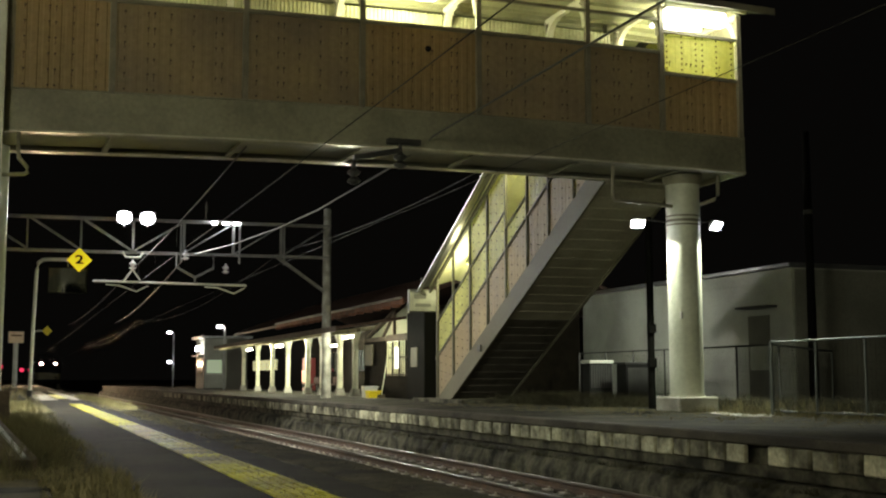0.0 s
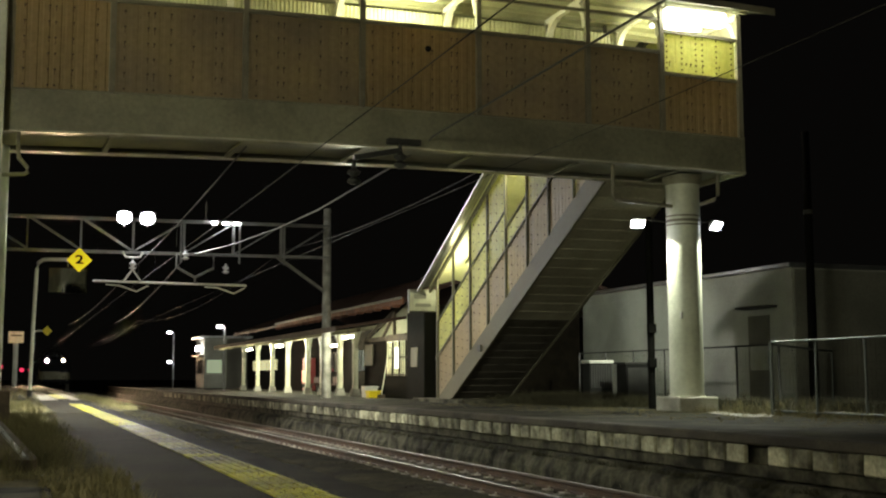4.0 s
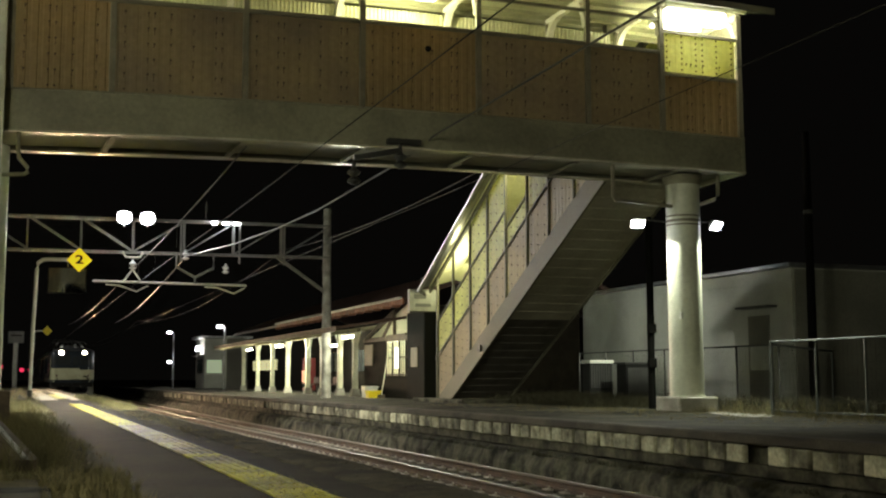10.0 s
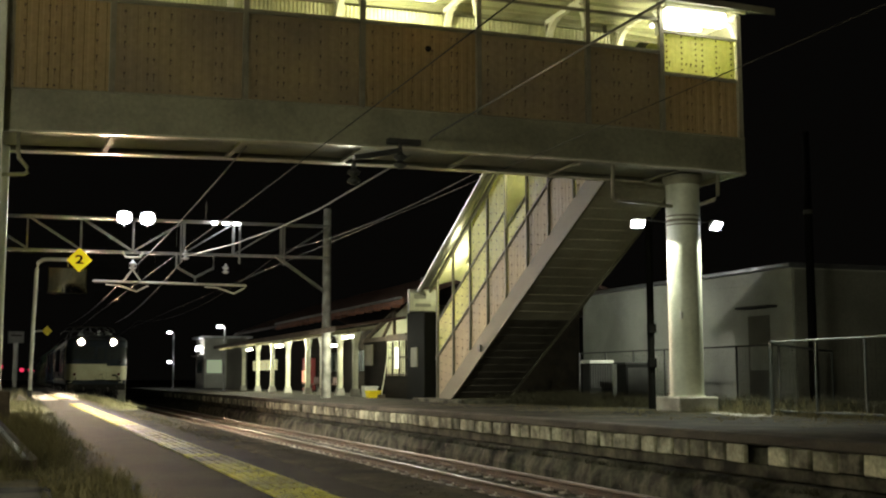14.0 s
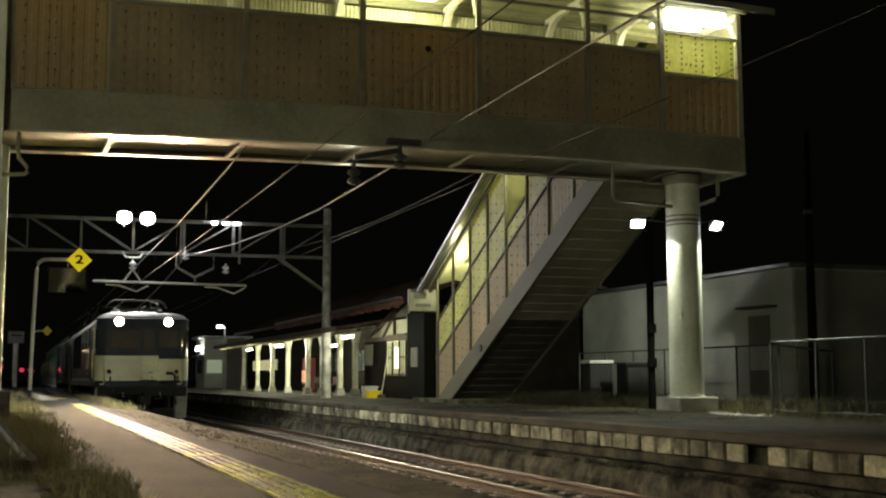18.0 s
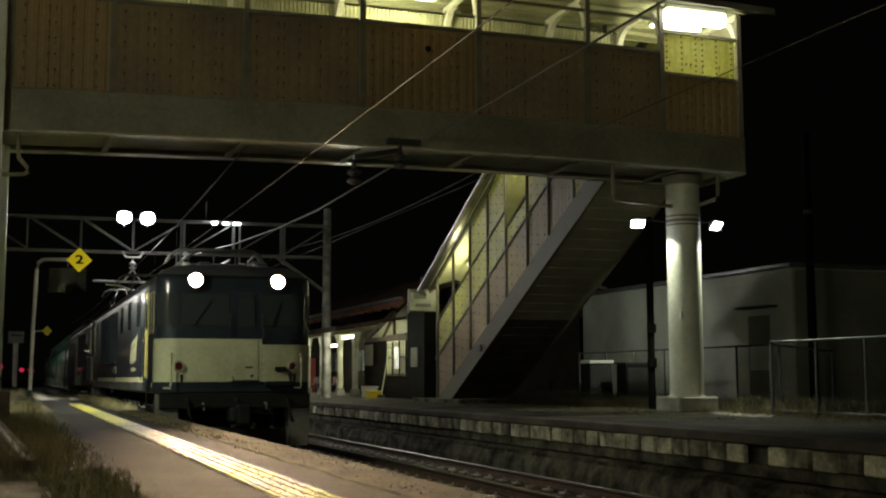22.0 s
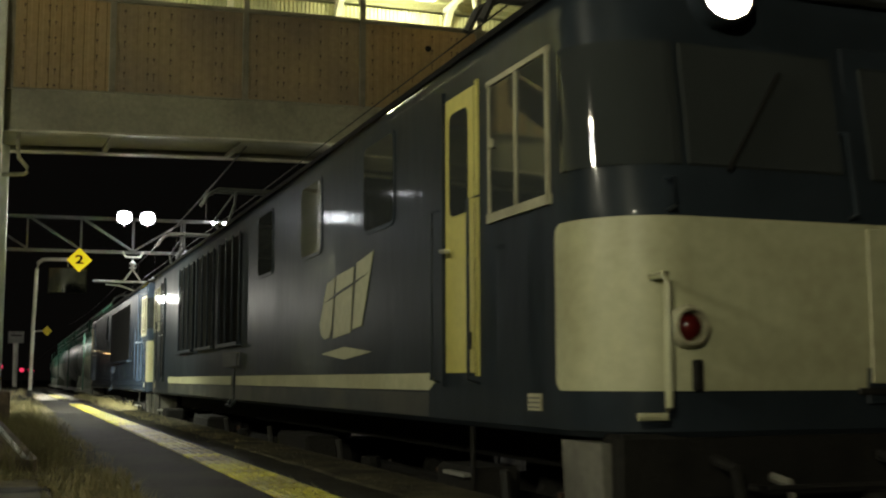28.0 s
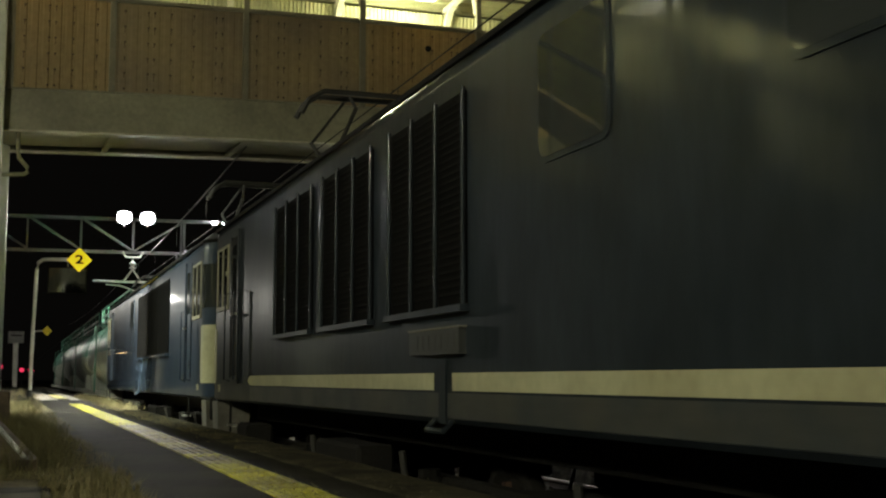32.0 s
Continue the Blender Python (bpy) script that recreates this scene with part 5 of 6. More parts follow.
WARM_GLOW = glow("warm_street_glow", (1.0, 0.62, 0.25), 11)
for x, y, h in ((-3.6, 121.0, 3.1), (-4.2, 122.5, 3.05), (-5.0, 120.0, 3.1), (-5.5, 121.5, 3.15), (-7.8, 119.0, 2.9)):
    pl = thing("street_lamp", "small warm street lamp on a thin pole, lit", "lamp", "warm street lamps", at=(x, y, NEAR_TOP))
    part("pole", Mesh().tube([(0, 0.1, 0), (0, 0.1, h - 0.05), (0, 0, h + 0.1)], 0.04, 6), GALV, pl, smooth=True)
    part("head", Mesh().box(-0.16, -0.14, h + 0.1, 0.16, 0.14, h + 0.16, 0.01), DARK_STEEL, pl)
    part("lens", Mesh().sphere((0, -0.02, h + 0.03), 0.085, 10, 6, 0.6), WARM_GLOW, pl, smooth=True)
nst = thing("near_stair", "lit covered stair on the near platform", "stair", "", "structure")
part("roof_sheet", Mesh().prism([(9.0, 4.3), (21.4, 10.5), (21.4, 10.58), (9.0, 4.38)], "x", -6.1, -3.7), ROOF_METAL, nst)
part("back_wall", Mesh().prism([(9.0, 1.0), (21.4, 7.2), (21.4, 10.4), (9.0, 4.2)], "x", -6.06, -6.0), VENT_SHEET, nst)
for y in (10.5, 12.55, 14.6, 16.65, 18.7, 20.75):
    part("back_post", Mesh().box(-6.0, y - 0.05, NEAR_TOP + 0.505 * (y - 9.6), -5.92, y + 0.05, NEAR_TOP + 0.505 * (y - 9.6) + 3.2), POST_PAINT, nst)
sl0 = lambda v: NEAR_TOP + 0.505 * (v - 9.6)
for i in range(6):
    y, y1 = 8.45 + i * 2.05, 10.5 + i * 2.05
    panels = [("brown_panel", 0.3, 0.98, PANEL_GREY), ("yellow_panel", 1.04, 1.86, PANEL_STAIR)]
    if i not in (3, 1):
        panels.append(("upper_panel", 1.94, 2.85, PANEL_STAIR))
    for nm, lo, hi, m in panels:
        q = corrugated(y + 0.06, y1 - 0.06, lambda v: max(NEAR_TOP, sl0(v) + lo), lambda v: max(NEAR_TOP + 0.02, sl0(v) + hi))
        q.v = [(-4.0 - d, v, w) for v, d, w in q.v]
        part(nm, q, m, nst)
    bo = Mesh()
    for k in range(5):
        for r in range(5 if i in (3, 1) else 9):
            v = y + 0.22 + 0.4 * k
            bo.sphere((-3.98, v, max(NEAR_TOP, sl0(v) + 0.5 + 0.27 * r)), 0.02, 6, 3)
    part("bolts", bo, BOLT, nst)
    part("post", Mesh().box(-4.07, y - 0.05, NEAR_TOP, -3.97, y + 0.05, sl0(y) + 3.3), POST_PAINT, nst)
    part("rail", Mesh().bar((-3.97, y, sl0(y) + 1.9), (-3.97, y1, sl0(y1) + 1.9), 0.08), DARK_STEEL, nst)
    part("eave_beam", Mesh().bar((-3.98, y, sl0(y) + 2.95), (-3.98, y1, sl0(y1) + 2.95), 0.12), POST_PAINT, nst)
for y in (15.7, 19.4):
    t = thing("fluorescent_lamp", "fluorescent lamp under the near stair roof, lit", "lamp", "near stair lamps", at=(-4.4, y, sl0(y) + 3.4))
    part("housing", Mesh().box(-0.08, -0.6, 0, 0.08, 0.6, 0.06, 0.01), WHITE_STEEL, t)
    part("tube", Mesh().tube([(0, -0.56, -0.03), (0, 0.56, -0.03)], 0.025, 8), TUBE, t)
    part("hanger", Mesh().bar((0, 0, 0.06), (0, 0, 0.28), 0.03), DARK_STEEL, t)

# ---------- weeds ----------


def tufts(n, area, z, hmin, hmax, seed, spread=0.25, thin=1.0):
    """Blades of grass: narrow bent strips in many small clumps."""
    r, m = random.Random(seed), Mesh()
    for _ in range(n):
        x, y = area(r)
        h0 = r.uniform(hmin, hmax)
        for _ in range(r.randint(5, 9)):
            a, h, w = r.uniform(0, 6.28), h0 * r.uniform(0.5, 1.1), thin * r.uniform(0.0018, 0.0045)
            dx, dy = math.cos(a), math.sin(a)
            lean = spread * h * r.uniform(0.2, 1.4)
            bx, by = x + r.uniform(-0.06, 0.06), y + r.uniform(-0.06, 0.06)
            m.add([(bx - dy * w, by + dx * w, z), (bx + dy * w, by - dx * w, z), (bx + dx * lean * 0.4 + dy * w, by + dy * lean * 0.4 - dx * w, z + h * 0.6),
                   (bx + dx * lean * 0.4 - dy * w, by + dy * lean * 0.4 + dx * w, z + h * 0.6), (bx + dx * lean, by + dy * lean, z + h)],
                  [(0, 1, 2, 3), (3, 2, 4)])
    return m


def weeds(name, m, material, label):
    tagged(part(name, m, material), label, "grass", "", "stuff")


weeds("weeds", tufts(9000, lambda r: (r.uniform(-2.2, 0.55) + 0.15 * math.sin(r.random() * 9), 7.6 + 27 * r.random() ** 1.4), NEAR_TOP, 0.012, 0.085, 11, 1.4, 0.6), GRASS, "dark low weeds along the platform asphalt")
weeds("tall_grass", tufts(2200, lambda r: (0.3 - 1.6 * r.random() ** 1.2 + 0.12 * r.gauss(0, 1), 8.0 + 8.5 * r.random()), NEAR_TOP, 0.04, 0.32, 31, 0.7, 0.5), TALL_GRASS, "tall thin dry grass leaning along the platform")
weeds("tall_grass", tufts(420, lambda r: (r.uniform(-1.5, 0.4), r.uniform(16, 30)), NEAR_TOP, 0.1, 0.3, 32, 0.45, 0.7), TALL_GRASS, "scattered dry grass along the platform")
weeds("weeds", tufts(420, lambda r: (r.gauss(2.2, 0.12), 24 + 18 * r.random()), NEAR_TOP, 0.05, 0.2, 33, 0.7), GRASS_PALE, "pale grass along the platform edge")
weeds("weeds", tufts(260, lambda r: (r.uniform(0.2, 0.62), r.uniform(5.0, 7.6)), NEAR_TOP, 0.03, 0.12, 12, 0.8), GRASS, "thin pale grass tufts beside the slab")
weeds("weeds", tufts(300, lambda r: (r.gauss(2.05, 0.1), 10 + 25 * r.random()), NEAR_TOP, 0.01, 0.045, 13, 0.9), GRASS, "sparse weeds in the platform edge joint")
weeds("weeds", tufts(2600, lambda r: (r.uniform(14.2, 17.6), r.uniform(13, 34)), FAR_TOP, 0.08, 0.4, 14, 0.6), FAR_WEED, "dry weeds round the fence and column")
weeds("weeds", tufts(500, lambda r: (r.gauss(13.7, 0.25), r.uniform(12, 23)), FAR_TOP, 0.05, 0.22, 15, 0.5), GRASS, "dry weeds along the fence foot")
weeds("weeds", tufts(450, lambda r: (r.uniform(-3, 0.75), r.uniform(34, 70)), NEAR_TOP, 0.06, 0.3, 16, 0.6), GRASS, "pale weeds further along the platform")
weeds("weeds", tufts(900, lambda r: (min(13.6, 10.2 + 3.4 * r.random() ** 0.5), r.uniform(14, 31)), FAR_TOP, 0.01, 0.045, 18, 0.9), GRASS, "short dry moss and grass on the far platform")
weeds("weeds", tufts(1500, lambda r: (r.uniform(13.0, 16.2), r.uniform(25.5, 33)), FAR_TOP, 0.12, 0.42, 21, 0.7), FAR_WEED, "dark scrub beside the stair")
weeds("weeds", tufts(1400, lambda r: (8.62 + 0.36 * r.random(), 8 + 34 * r.random() ** 1.5), 0.2, 0.03, 0.13, 22, 1.2), FAR_WEED, "moss and weeds on the platform footing")
weeds("weeds", tufts(70, lambda r: (r.uniform(13.9, 15.2), r.uniform(18.5, 21.2)), FAR_TOP, 0.15, 0.42, 23, 0.6), GRASS_PALE, "pale dry stalks beside the column")
weeds("weeds", tufts(500, lambda r: (r.uniform(4.9, 8.7), r.uniform(10, 26)), -0.21, 0.05, 0.22, 17, 0.5), GRASS, "weeds between the tracks")

tagged(part("tile_grit", stones(1500, 1.33, 1.62, 6.0, 24, NEAR_TOP + 0.004, 0.003, 0.007), TILE_GRIT), "glassy grit on the worn tactile tiles", "grit", "", "stuff")
tagged(part("asphalt_grit", stones(1500, 2.0, 2.36, 4.5, 30, NEAR_TOP + 0.002, 0.003, 0.009), EDGE_SOIL), "crumbs of soil along the platform edge", "grit", "", "stuff")

# ---------- the train ----------
HALF, FRONT, REAR, CORNER = 1.45, -0.5, 17.75, 0.42
MID = (FRONT + REAR) / 2


def plan(inset=0.0, r=CORNER, n=7):
    """The body's outline from above, wound round from the front left."""
    x, y0, y1, r = HALF - inset, FRONT + inset, REAR - inset, max(r - inset * 0.4, 0.1)
    pts = []
    for cx, cy, a0 in ((-x + r, y0 + r, 180), (x - r, y0 + r, 270), (x - r, y1 - r, 0), (-x + r, y1 - r, 90)):
        a, b = radians(a0), radians(a0 + 90)
        pts.append((cx + r * math.cos(a) + 0.06 * math.sin(a), cy + r * math.sin(a) - 0.06 * math.cos(a)))
        for k in range(n):
            c = radians(a0 + 90 * k / (n - 1))
            pts.append((cx + r * math.cos(c), cy + r * math.sin(c)))
        pts.append((cx + r * math.cos(b) - 0.06 * math.sin(b), cy + r * math.sin(b) + 0.06 * math.cos(b)))
    return pts


def nose(off, x0, x1, side, n=9):
    """The outline round one end, from x0 to x1, reaching back along the sides to y = side."""
    r = CORNER
    pts = []
    if x0 <= -HALF:
        pts += [(-HALF - off, side)] + [(-HALF + r - (r + off) * math.cos(radians(90 * k / n)), FRONT + r - (r + off) * math.sin(radians(90 * k / n))) for k in range(n + 1)]
    else:
        pts.append((x0, FRONT - off))
    if x1 >= HALF:
        pts += [(HALF - r + (r + off) * math.sin(radians(90 * k / n)), FRONT + r - (r + off) * math.cos(radians(90 * k / n))) for k in range(n + 1)] + [(HALF + off, side)]
    else:
        pts.append((x1, FRONT - off))
    return pts


def shell(x0, x1, side, z0, z1, off=0.005, base=-0.01, round_off=0.0):
    levels = [(z0, side - round_off), (z1, side - round_off)] if not round_off else \
        [(z0 + round_off * (1 - math.cos(radians(a))), side - round_off * (1 - math.sin(radians(a)))) for a in (0, 22, 45, 67, 90)] + \
        [(z1 - round_off * (1 - math.cos(radians(a))), side - round_off * (1 - math.sin(radians(a)))) for a in (90, 67, 45, 22, 0)]
    return Mesh().loft([[(x, y, z) for x, y in nose(off, x0, x1, sd) + nose(base, x0, x1, sd)[::-1]] for z, sd in levels], True)


def rake(m):
    """Leans the upper part of the cab front back."""
    q = Mesh()
    lean = lambda y, z: 0.132 * max(0.0, z - 2.3) * min(1.0, max(0.0, (0.05 - y) / 0.55))
    q.v = [(x, y + lean(y, z) - lean(2 * MID - y, z), z) for x, y, z in m.v]
    q.f = list(m.f)
    return q


def flip(m):
    """The same piece at the other end of the body."""
    q = Mesh()
    q.v = [(-x, 2 * MID - y, z) for x, y, z in m.v]
    q.f = list(m.f)
    return q


def side_plate(y0, y1, z0, z1, off=0.006, x=-HALF, r=0.0):
    """A flat plate on a side of the body, with rounded corners if r is given."""
    s = -1 if x < 0 else 1
    pts = []
    if r:
        for cy, cz, a0 in ((y1 - r, z1 - r, 0), (y0 + r, z1 - r, 90), (y0 + r, z0 + r, 180), (y1 - r, z0 + r, 270)):
            pts += [(cy + r * math.cos(radians(a0 + 90 * k / 4)), cz + r * math.sin(radians(a0 + 90 * k / 4))) for k in range(5)]
    else:
        pts = [(y0, z0), (y1, z0), (y1, z1), (y0, z1)]
    return Mesh().prism(pts, "x", x - s * 0.01, x + s * off)


def wheelset(parent, y, r, axle=True):
    w = new("wheelset")
    w.parent = parent
    w.matrix_basis = pose(0, y, r)
    for s in (-1, 1):
        q = part("wheel", lathe([(0.05, s * 0.46), (r * 0.75, s * 0.47), (r * 0.8, s * 0.5), (r, s * 0.5), (r, s * 0.6), (r * 0.85, s * 0.61), (r * 0.7, s * 0.57), (0.14, s * 0.6), (0.12, s * 0.66)], 24, "x"), UNDER, w)
        for k in range(4):
            a = math.pi / 2 * k
            part("wheel_bolt", Mesh().box(s * 0.6 - 0.03, 0.3 * math.cos(a) - 0.03, 0.3 * math.sin(a) - 0.03, s * 0.6 + 0.02, 0.3 * math.cos(a) + 0.03, 0.3 * math.sin(a) + 0.03), RUST, q)
    part("axle", Mesh().tube([(-0.5, 0, 0), (0.5, 0, 0)], 0.08, 10), UNDER, w)
    return w


WHEELS = []


def bogie(parent, y, base, r):
    b = part("bogie_frame", Mesh().box(-1.02, y - base / 2 - 0.7, 0.62, -0.86, y + base / 2 + 0.7, 0.86, 0.03).box(0.86, y - base / 2 - 0.7, 0.62, 1.02, y + base / 2 + 0.7, 0.86, 0.03).box(-0.9, y - 0.3, 0.6, 0.9, y + 0.3, 0.85), UNDER, parent)
    for s in (-1, 1):
        for d in (-1, 1):
            part("axle_box", Mesh().box(s * 0.96 - 0.12, y + d * base / 2 - 0.17, 0.38, s * 0.96 + 0.12, y + d * base / 2 + 0.17, 0.72, 0.03), UNDER, b)
            part("coil_spring", lathe([(0.08, 0.0)] + [(0.085 + 0.025 * (k % 2), 0.03 + k * 0.035) for k in range(9)] + [(0.08, 0.36)], 10), UNDER, b, at=(s * 1.08, y + d * base / 2 + 0.32, 0.55))
        part("brake_cylinder", Mesh().tube([(s * 1.05, y - 0.35, 0.72), (s * 1.05, y + 0.35, 0.72)], 0.12, 10), UNDER, b)
    for d in (-1, 1):
        WHEELS.append((wheelset(parent, y + d * base / 2, r), r))
    return b


def locomotive(lit, paint, label):
    """The leading engine is lit and carries stripe and emblem; the second is plain."""
    L = thing("electric_locomotive", label, "locomotive", "locomotives of the train")
    body = part("body", rake(Mesh().loft([[(x, y, z) for x, y in plan(i)] for i, z in ((0.03, 1.28), (0.0, 1.31), (0.0, 1.33), (0.0, 2.28), (0.0, 2.3), (0.0, 2.32), (0.0, 3.34), (0.0, 3.36), (0.03, 3.45))], True)), paint, L, smooth=True)
    part("roof", rake(Mesh().loft([[(x, y, z) for x, y in plan(i)] for i, z in ((0.02, 3.452), (0.12, 3.56), (0.35, 3.66), (0.8, 3.72))], True)), ROOF_GREY, L, smooth=True)
    part("gutter", rake(Mesh().loft([[(x, y, z) for x, y in plan(i)] for i, z in ((-0.02, 3.42), (-0.03, 3.45), (0.0, 3.47))], False)), BLACK, L)
    part("solebar", Mesh().loft([[(x, y, z) for x, y in plan(i)] for i, z in ((0.5, 1.05), (0.5, 1.28))], True), UNDER, L)
    for end in (0, 1):
        f = (lambda m: flip(rake(m))) if end else rake
        part("cream_panel", f(shell(-HALF, 0.47, 0.0, 1.49, 2.28, round_off=0.06)), CREAM, body, "cream lower front panel", smooth=True)
        part("cream_panel", f(shell(0.475, HALF, 0.0, 1.49, 2.18, round_off=0.06)), CREAM, body, "cream lower front panel", smooth=True)
        for x0, x1 in ((-1.0, -0.13), (0.45, 1.05)):
            w = part("windscreen", f(Mesh().box(x0, FRONT - 0.012, 2.52, x1, FRONT + 0.01, 3.12, 0.01)), PANE, L)
            part("wiper", f(Mesh().bar((x0 + 0.2, FRONT - 0.03, 2.5), ((x0 + x1) / 2 + 0.1, FRONT - 0.03, 3.0), 0.018)), BLACK, w)
        d = part("end_door", f(Mesh().box(-0.07, FRONT - 0.016, 1.42, 0.42, FRONT + 0.005, 3.18, 0.006)), paint, L)
        part("lower_panel", f(Mesh().box(-0.05, FRONT - 0.024, 1.52, 0.40, FRONT - 0.014, 2.26, 0.006)), CREAM, d)
        part("door_window", f(Mesh().box(0.02, FRONT - 0.022, 2.5, 0.34, FRONT - 0.012, 3.08, 0.01)), PANE, d)
        part("sill_strip", f(Mesh().box(-0.12, FRONT - 0.03, 1.47, 0.45, FRONT, 1.5)), UNDER, d)
        for x in (-1.18, 1.12):
            part("corner_window", f(shell(-HALF, -1.08, -0.12, 2.52, 3.12, 0.008) if x < 0 else shell(1.08, HALF, -0.12, 2.52, 3.12, 0.008)), PANE, L, smooth=True)
        for x in (-0.765, 0.765):
            ring = lambda steps, caps: Mesh().loft([[(x + k * math.cos(a * math.pi / 10), FRONT - dy, 3.36 + k * math.sin(a * math.pi / 10)) for a in range(20)] for dy, k in steps], caps)
            h = part("headlight", f(ring(((-0.06, 0.155), (0.11, 0.155), (0.125, 0.145), (0.125, 0.13), (0.09, 0.126)), False)), paint, L, smooth=True)
            part("lens", f(ring(((0.09, 0.126), (0.102, 0.09), (0.106, 0.027)), False)), LAMP_LENS if end == 0 and lit else PANE, h, "bright lit lens" if end == 0 and lit else "", smooth=True)
            # black tube added to narrow the bulb's beam
            part("reflector_tube", f(ring(((0.106, 0.027), (0.008, 0.0265)), False)), BLACK, h)
            part("bulb", f(Mesh().tube([(x, FRONT - 0.002, 3.366), (x, FRONT - 0.008, 3.366)], 0.0145, 16)), LAMP_HEAD if end == 0 and lit else PANE, h)
        for x in (-1.045, 1.045):
            t = part("tail_light", f(Mesh().loft([[(x + r * math.cos(a * math.pi / 8), FRONT - dy + 0.03, 1.777 + r * math.sin(a * math.pi / 8)) for a in range(16)] for dy, r in ((-0.1, 0.1), (0.05, 0.1), (0.09, 0.085), (0.09, 0.075), (0.05, 0.07))], True)), FRAME, L, smooth=True)
            part("lens", f(Mesh().sphere((x, FRONT + 0.0, 1.777), 0.07, 12, 6)), RED_LENS, t, smooth=True)
        for x in (-1.2, 1.2):
            part("handrail", f(Mesh().tube([(x, FRONT + 0.08, 2.0), (x, FRONT - 0.09, 2.0), (x, FRONT - 0.1, 1.96), (x, FRONT - 0.1, 1.42), (x, FRONT - 0.08, 1.38), (x - 0.13, FRONT - 0.06, 1.38)], 0.018, 8)), CREAM, L, "bent cream handrail", smooth=True)
            part("upper_handrail", f(Mesh().tube([(x * 0.93, FRONT + 0.04, 2.46), (x * 0.93, FRONT - 0.06, 2.44), (x * 0.93, FRONT - 0.06, 2.32), (x * 0.93, FRONT + 0.03, 2.3)], 0.012, 6)), paint, L, smooth=True)
        for x in (-1.045, 1.045):
            part("lamp_bracket", f(Mesh().box(x + 0.02, FRONT - 0.03, 1.49, x + 0.07, FRONT + 0.0, 1.63, 0.008)), UNDER, L)
        part("jumper_box", f(Mesh().box(0.72, FRONT - 0.1, 1.68, 0.93, FRONT + 0.0, 1.77, 0.015)), UNDER, L)
        part("jumper_plug", f(Mesh().tube([(0.9, FRONT - 0.06, 1.72), (0.98, FRONT - 0.13, 1.66), (0.99, FRONT - 0.14, 1.5)], 0.03, 8)), UNDER, L, smooth=True)
        part("socket_shelf", f(Mesh().box(0.52, FRONT - 0.14, 1.4, 1.02, FRONT + 0.0, 1.5, 0.02)), UNDER, L)
        part("latch", f(Mesh().box(0.16, FRONT - 0.04, 1.74, 0.3, FRONT - 0.022, 1.77, 0.005)), UNDER, L)
        part("latch", f(Mesh().box(0.26, FRONT - 0.04, 1.58, 0.31, FRONT - 0.022, 1.62, 0.005)), UNDER, L)
        for x in (-0.13, 0.48):
            part("door_grab_rail", f(Mesh().tube([(x, FRONT + 0.02, 2.3), (x, FRONT - 0.06, 2.32), (x, FRONT - 0.06, 2.72), (x, FRONT + 0.02, 2.74)], 0.011, 6)), paint, L, smooth=True)
        for x in (-0.6, 0.55):
            part("air_cock", f(Mesh().tube([(x, FRONT + 0.05, 1.1), (x, FRONT - 0.1, 1.08), (x, FRONT - 0.13, 0.98)], 0.025, 8)), STEP_GREY, L, smooth=True)
        for x in (-0.9, 0.0, 0.95):
            part("hose", f(Mesh().tube([(x, FRONT + 0.1, 1.2), (x, FRONT - 0.14, 1.15), (x + 0.04, FRONT - 0.16, 0.9), (x + 0.1, FRONT - 0.1, 0.75)], 0.03, 8)), UNDER, L, smooth=True)
        part("end_beam", f(Mesh().box(-1.38, FRONT + 0.02, 1.0, 1.38, FRONT + 0.2, 1.3, 0.02)), UNDER, L)
        part("lower_step", f(Mesh().tube([(-0.75, FRONT - 0.02, 1.06), (-0.75, FRONT - 0.14, 1.06), (0.05, FRONT - 0.14, 1.06), (0.05, FRONT - 0.02, 1.06)], 0.018, 6)), UNDER, L)
        cp = part("coupler", f(Mesh().box(-0.13, FRONT - 0.42, 0.76, 0.13, FRONT + 0.3, 1.02, 0.04)), UNDER, L)
        part("knuckle", f(Mesh().box(-0.05, FRONT - 0.44, 0.7, 0.22, FRONT - 0.2, 1.08, 0.05)), UNDER, cp)
        part("plough", f(Mesh().loft([[(-1.25, FRONT + 0.45, z), (0, FRONT + 0.1 + dz, z), (1.25, FRONT + 0.45, z), (1.2, FRONT + 0.5, z), (0, FRONT + 0.18 + dz, z), (-1.2, FRONT + 0.5, z)] for z, dz in ((0.16, -0.06), (0.62, 0.1))], True)), UNDER, L)
        for x in (-1.22, 1.22):
            part("corner_step", f(Mesh().loft([[(x - w, FRONT + 0.1, z), (x + w, FRONT + 0.1, z), (x + w, FRONT + 0.5, z), (x - w, FRONT + 0.5, z)] for w, z in ((0.17, 0.3), (0.21, 1.26))], True)), STEP_GREY, L, "grey corner step plate")
            part("horn_cover", f(Mesh().box(x * 0.45 - 0.12, FRONT + 0.45, 3.6, x * 0.45 + 0.12, FRONT + 0.8, 3.75, 0.04)), ROOF_GREY, L)
        # cab side: window and door, on both sides
        for x in (-HALF, HALF):
            s = -1 if x < 0 else 1
            w = part("cab_window", f(side_plate(0.07, 0.80, 2.44, 3.16, 0.008, x)), PANE, L)
            for y0, y1, z0, z1 in ((0.03, 0.84, 2.39, 2.44), (0.03, 0.84, 3.15, 3.18), (0.045, 0.07, 2.4, 3.18), (0.805, 0.82, 2.4, 3.18), (0.43, 0.455, 2.44, 3.15)):
                part("window_frame", f(side_plate(y0, y1, z0, z1, 0.018, x)), FRAME, w)
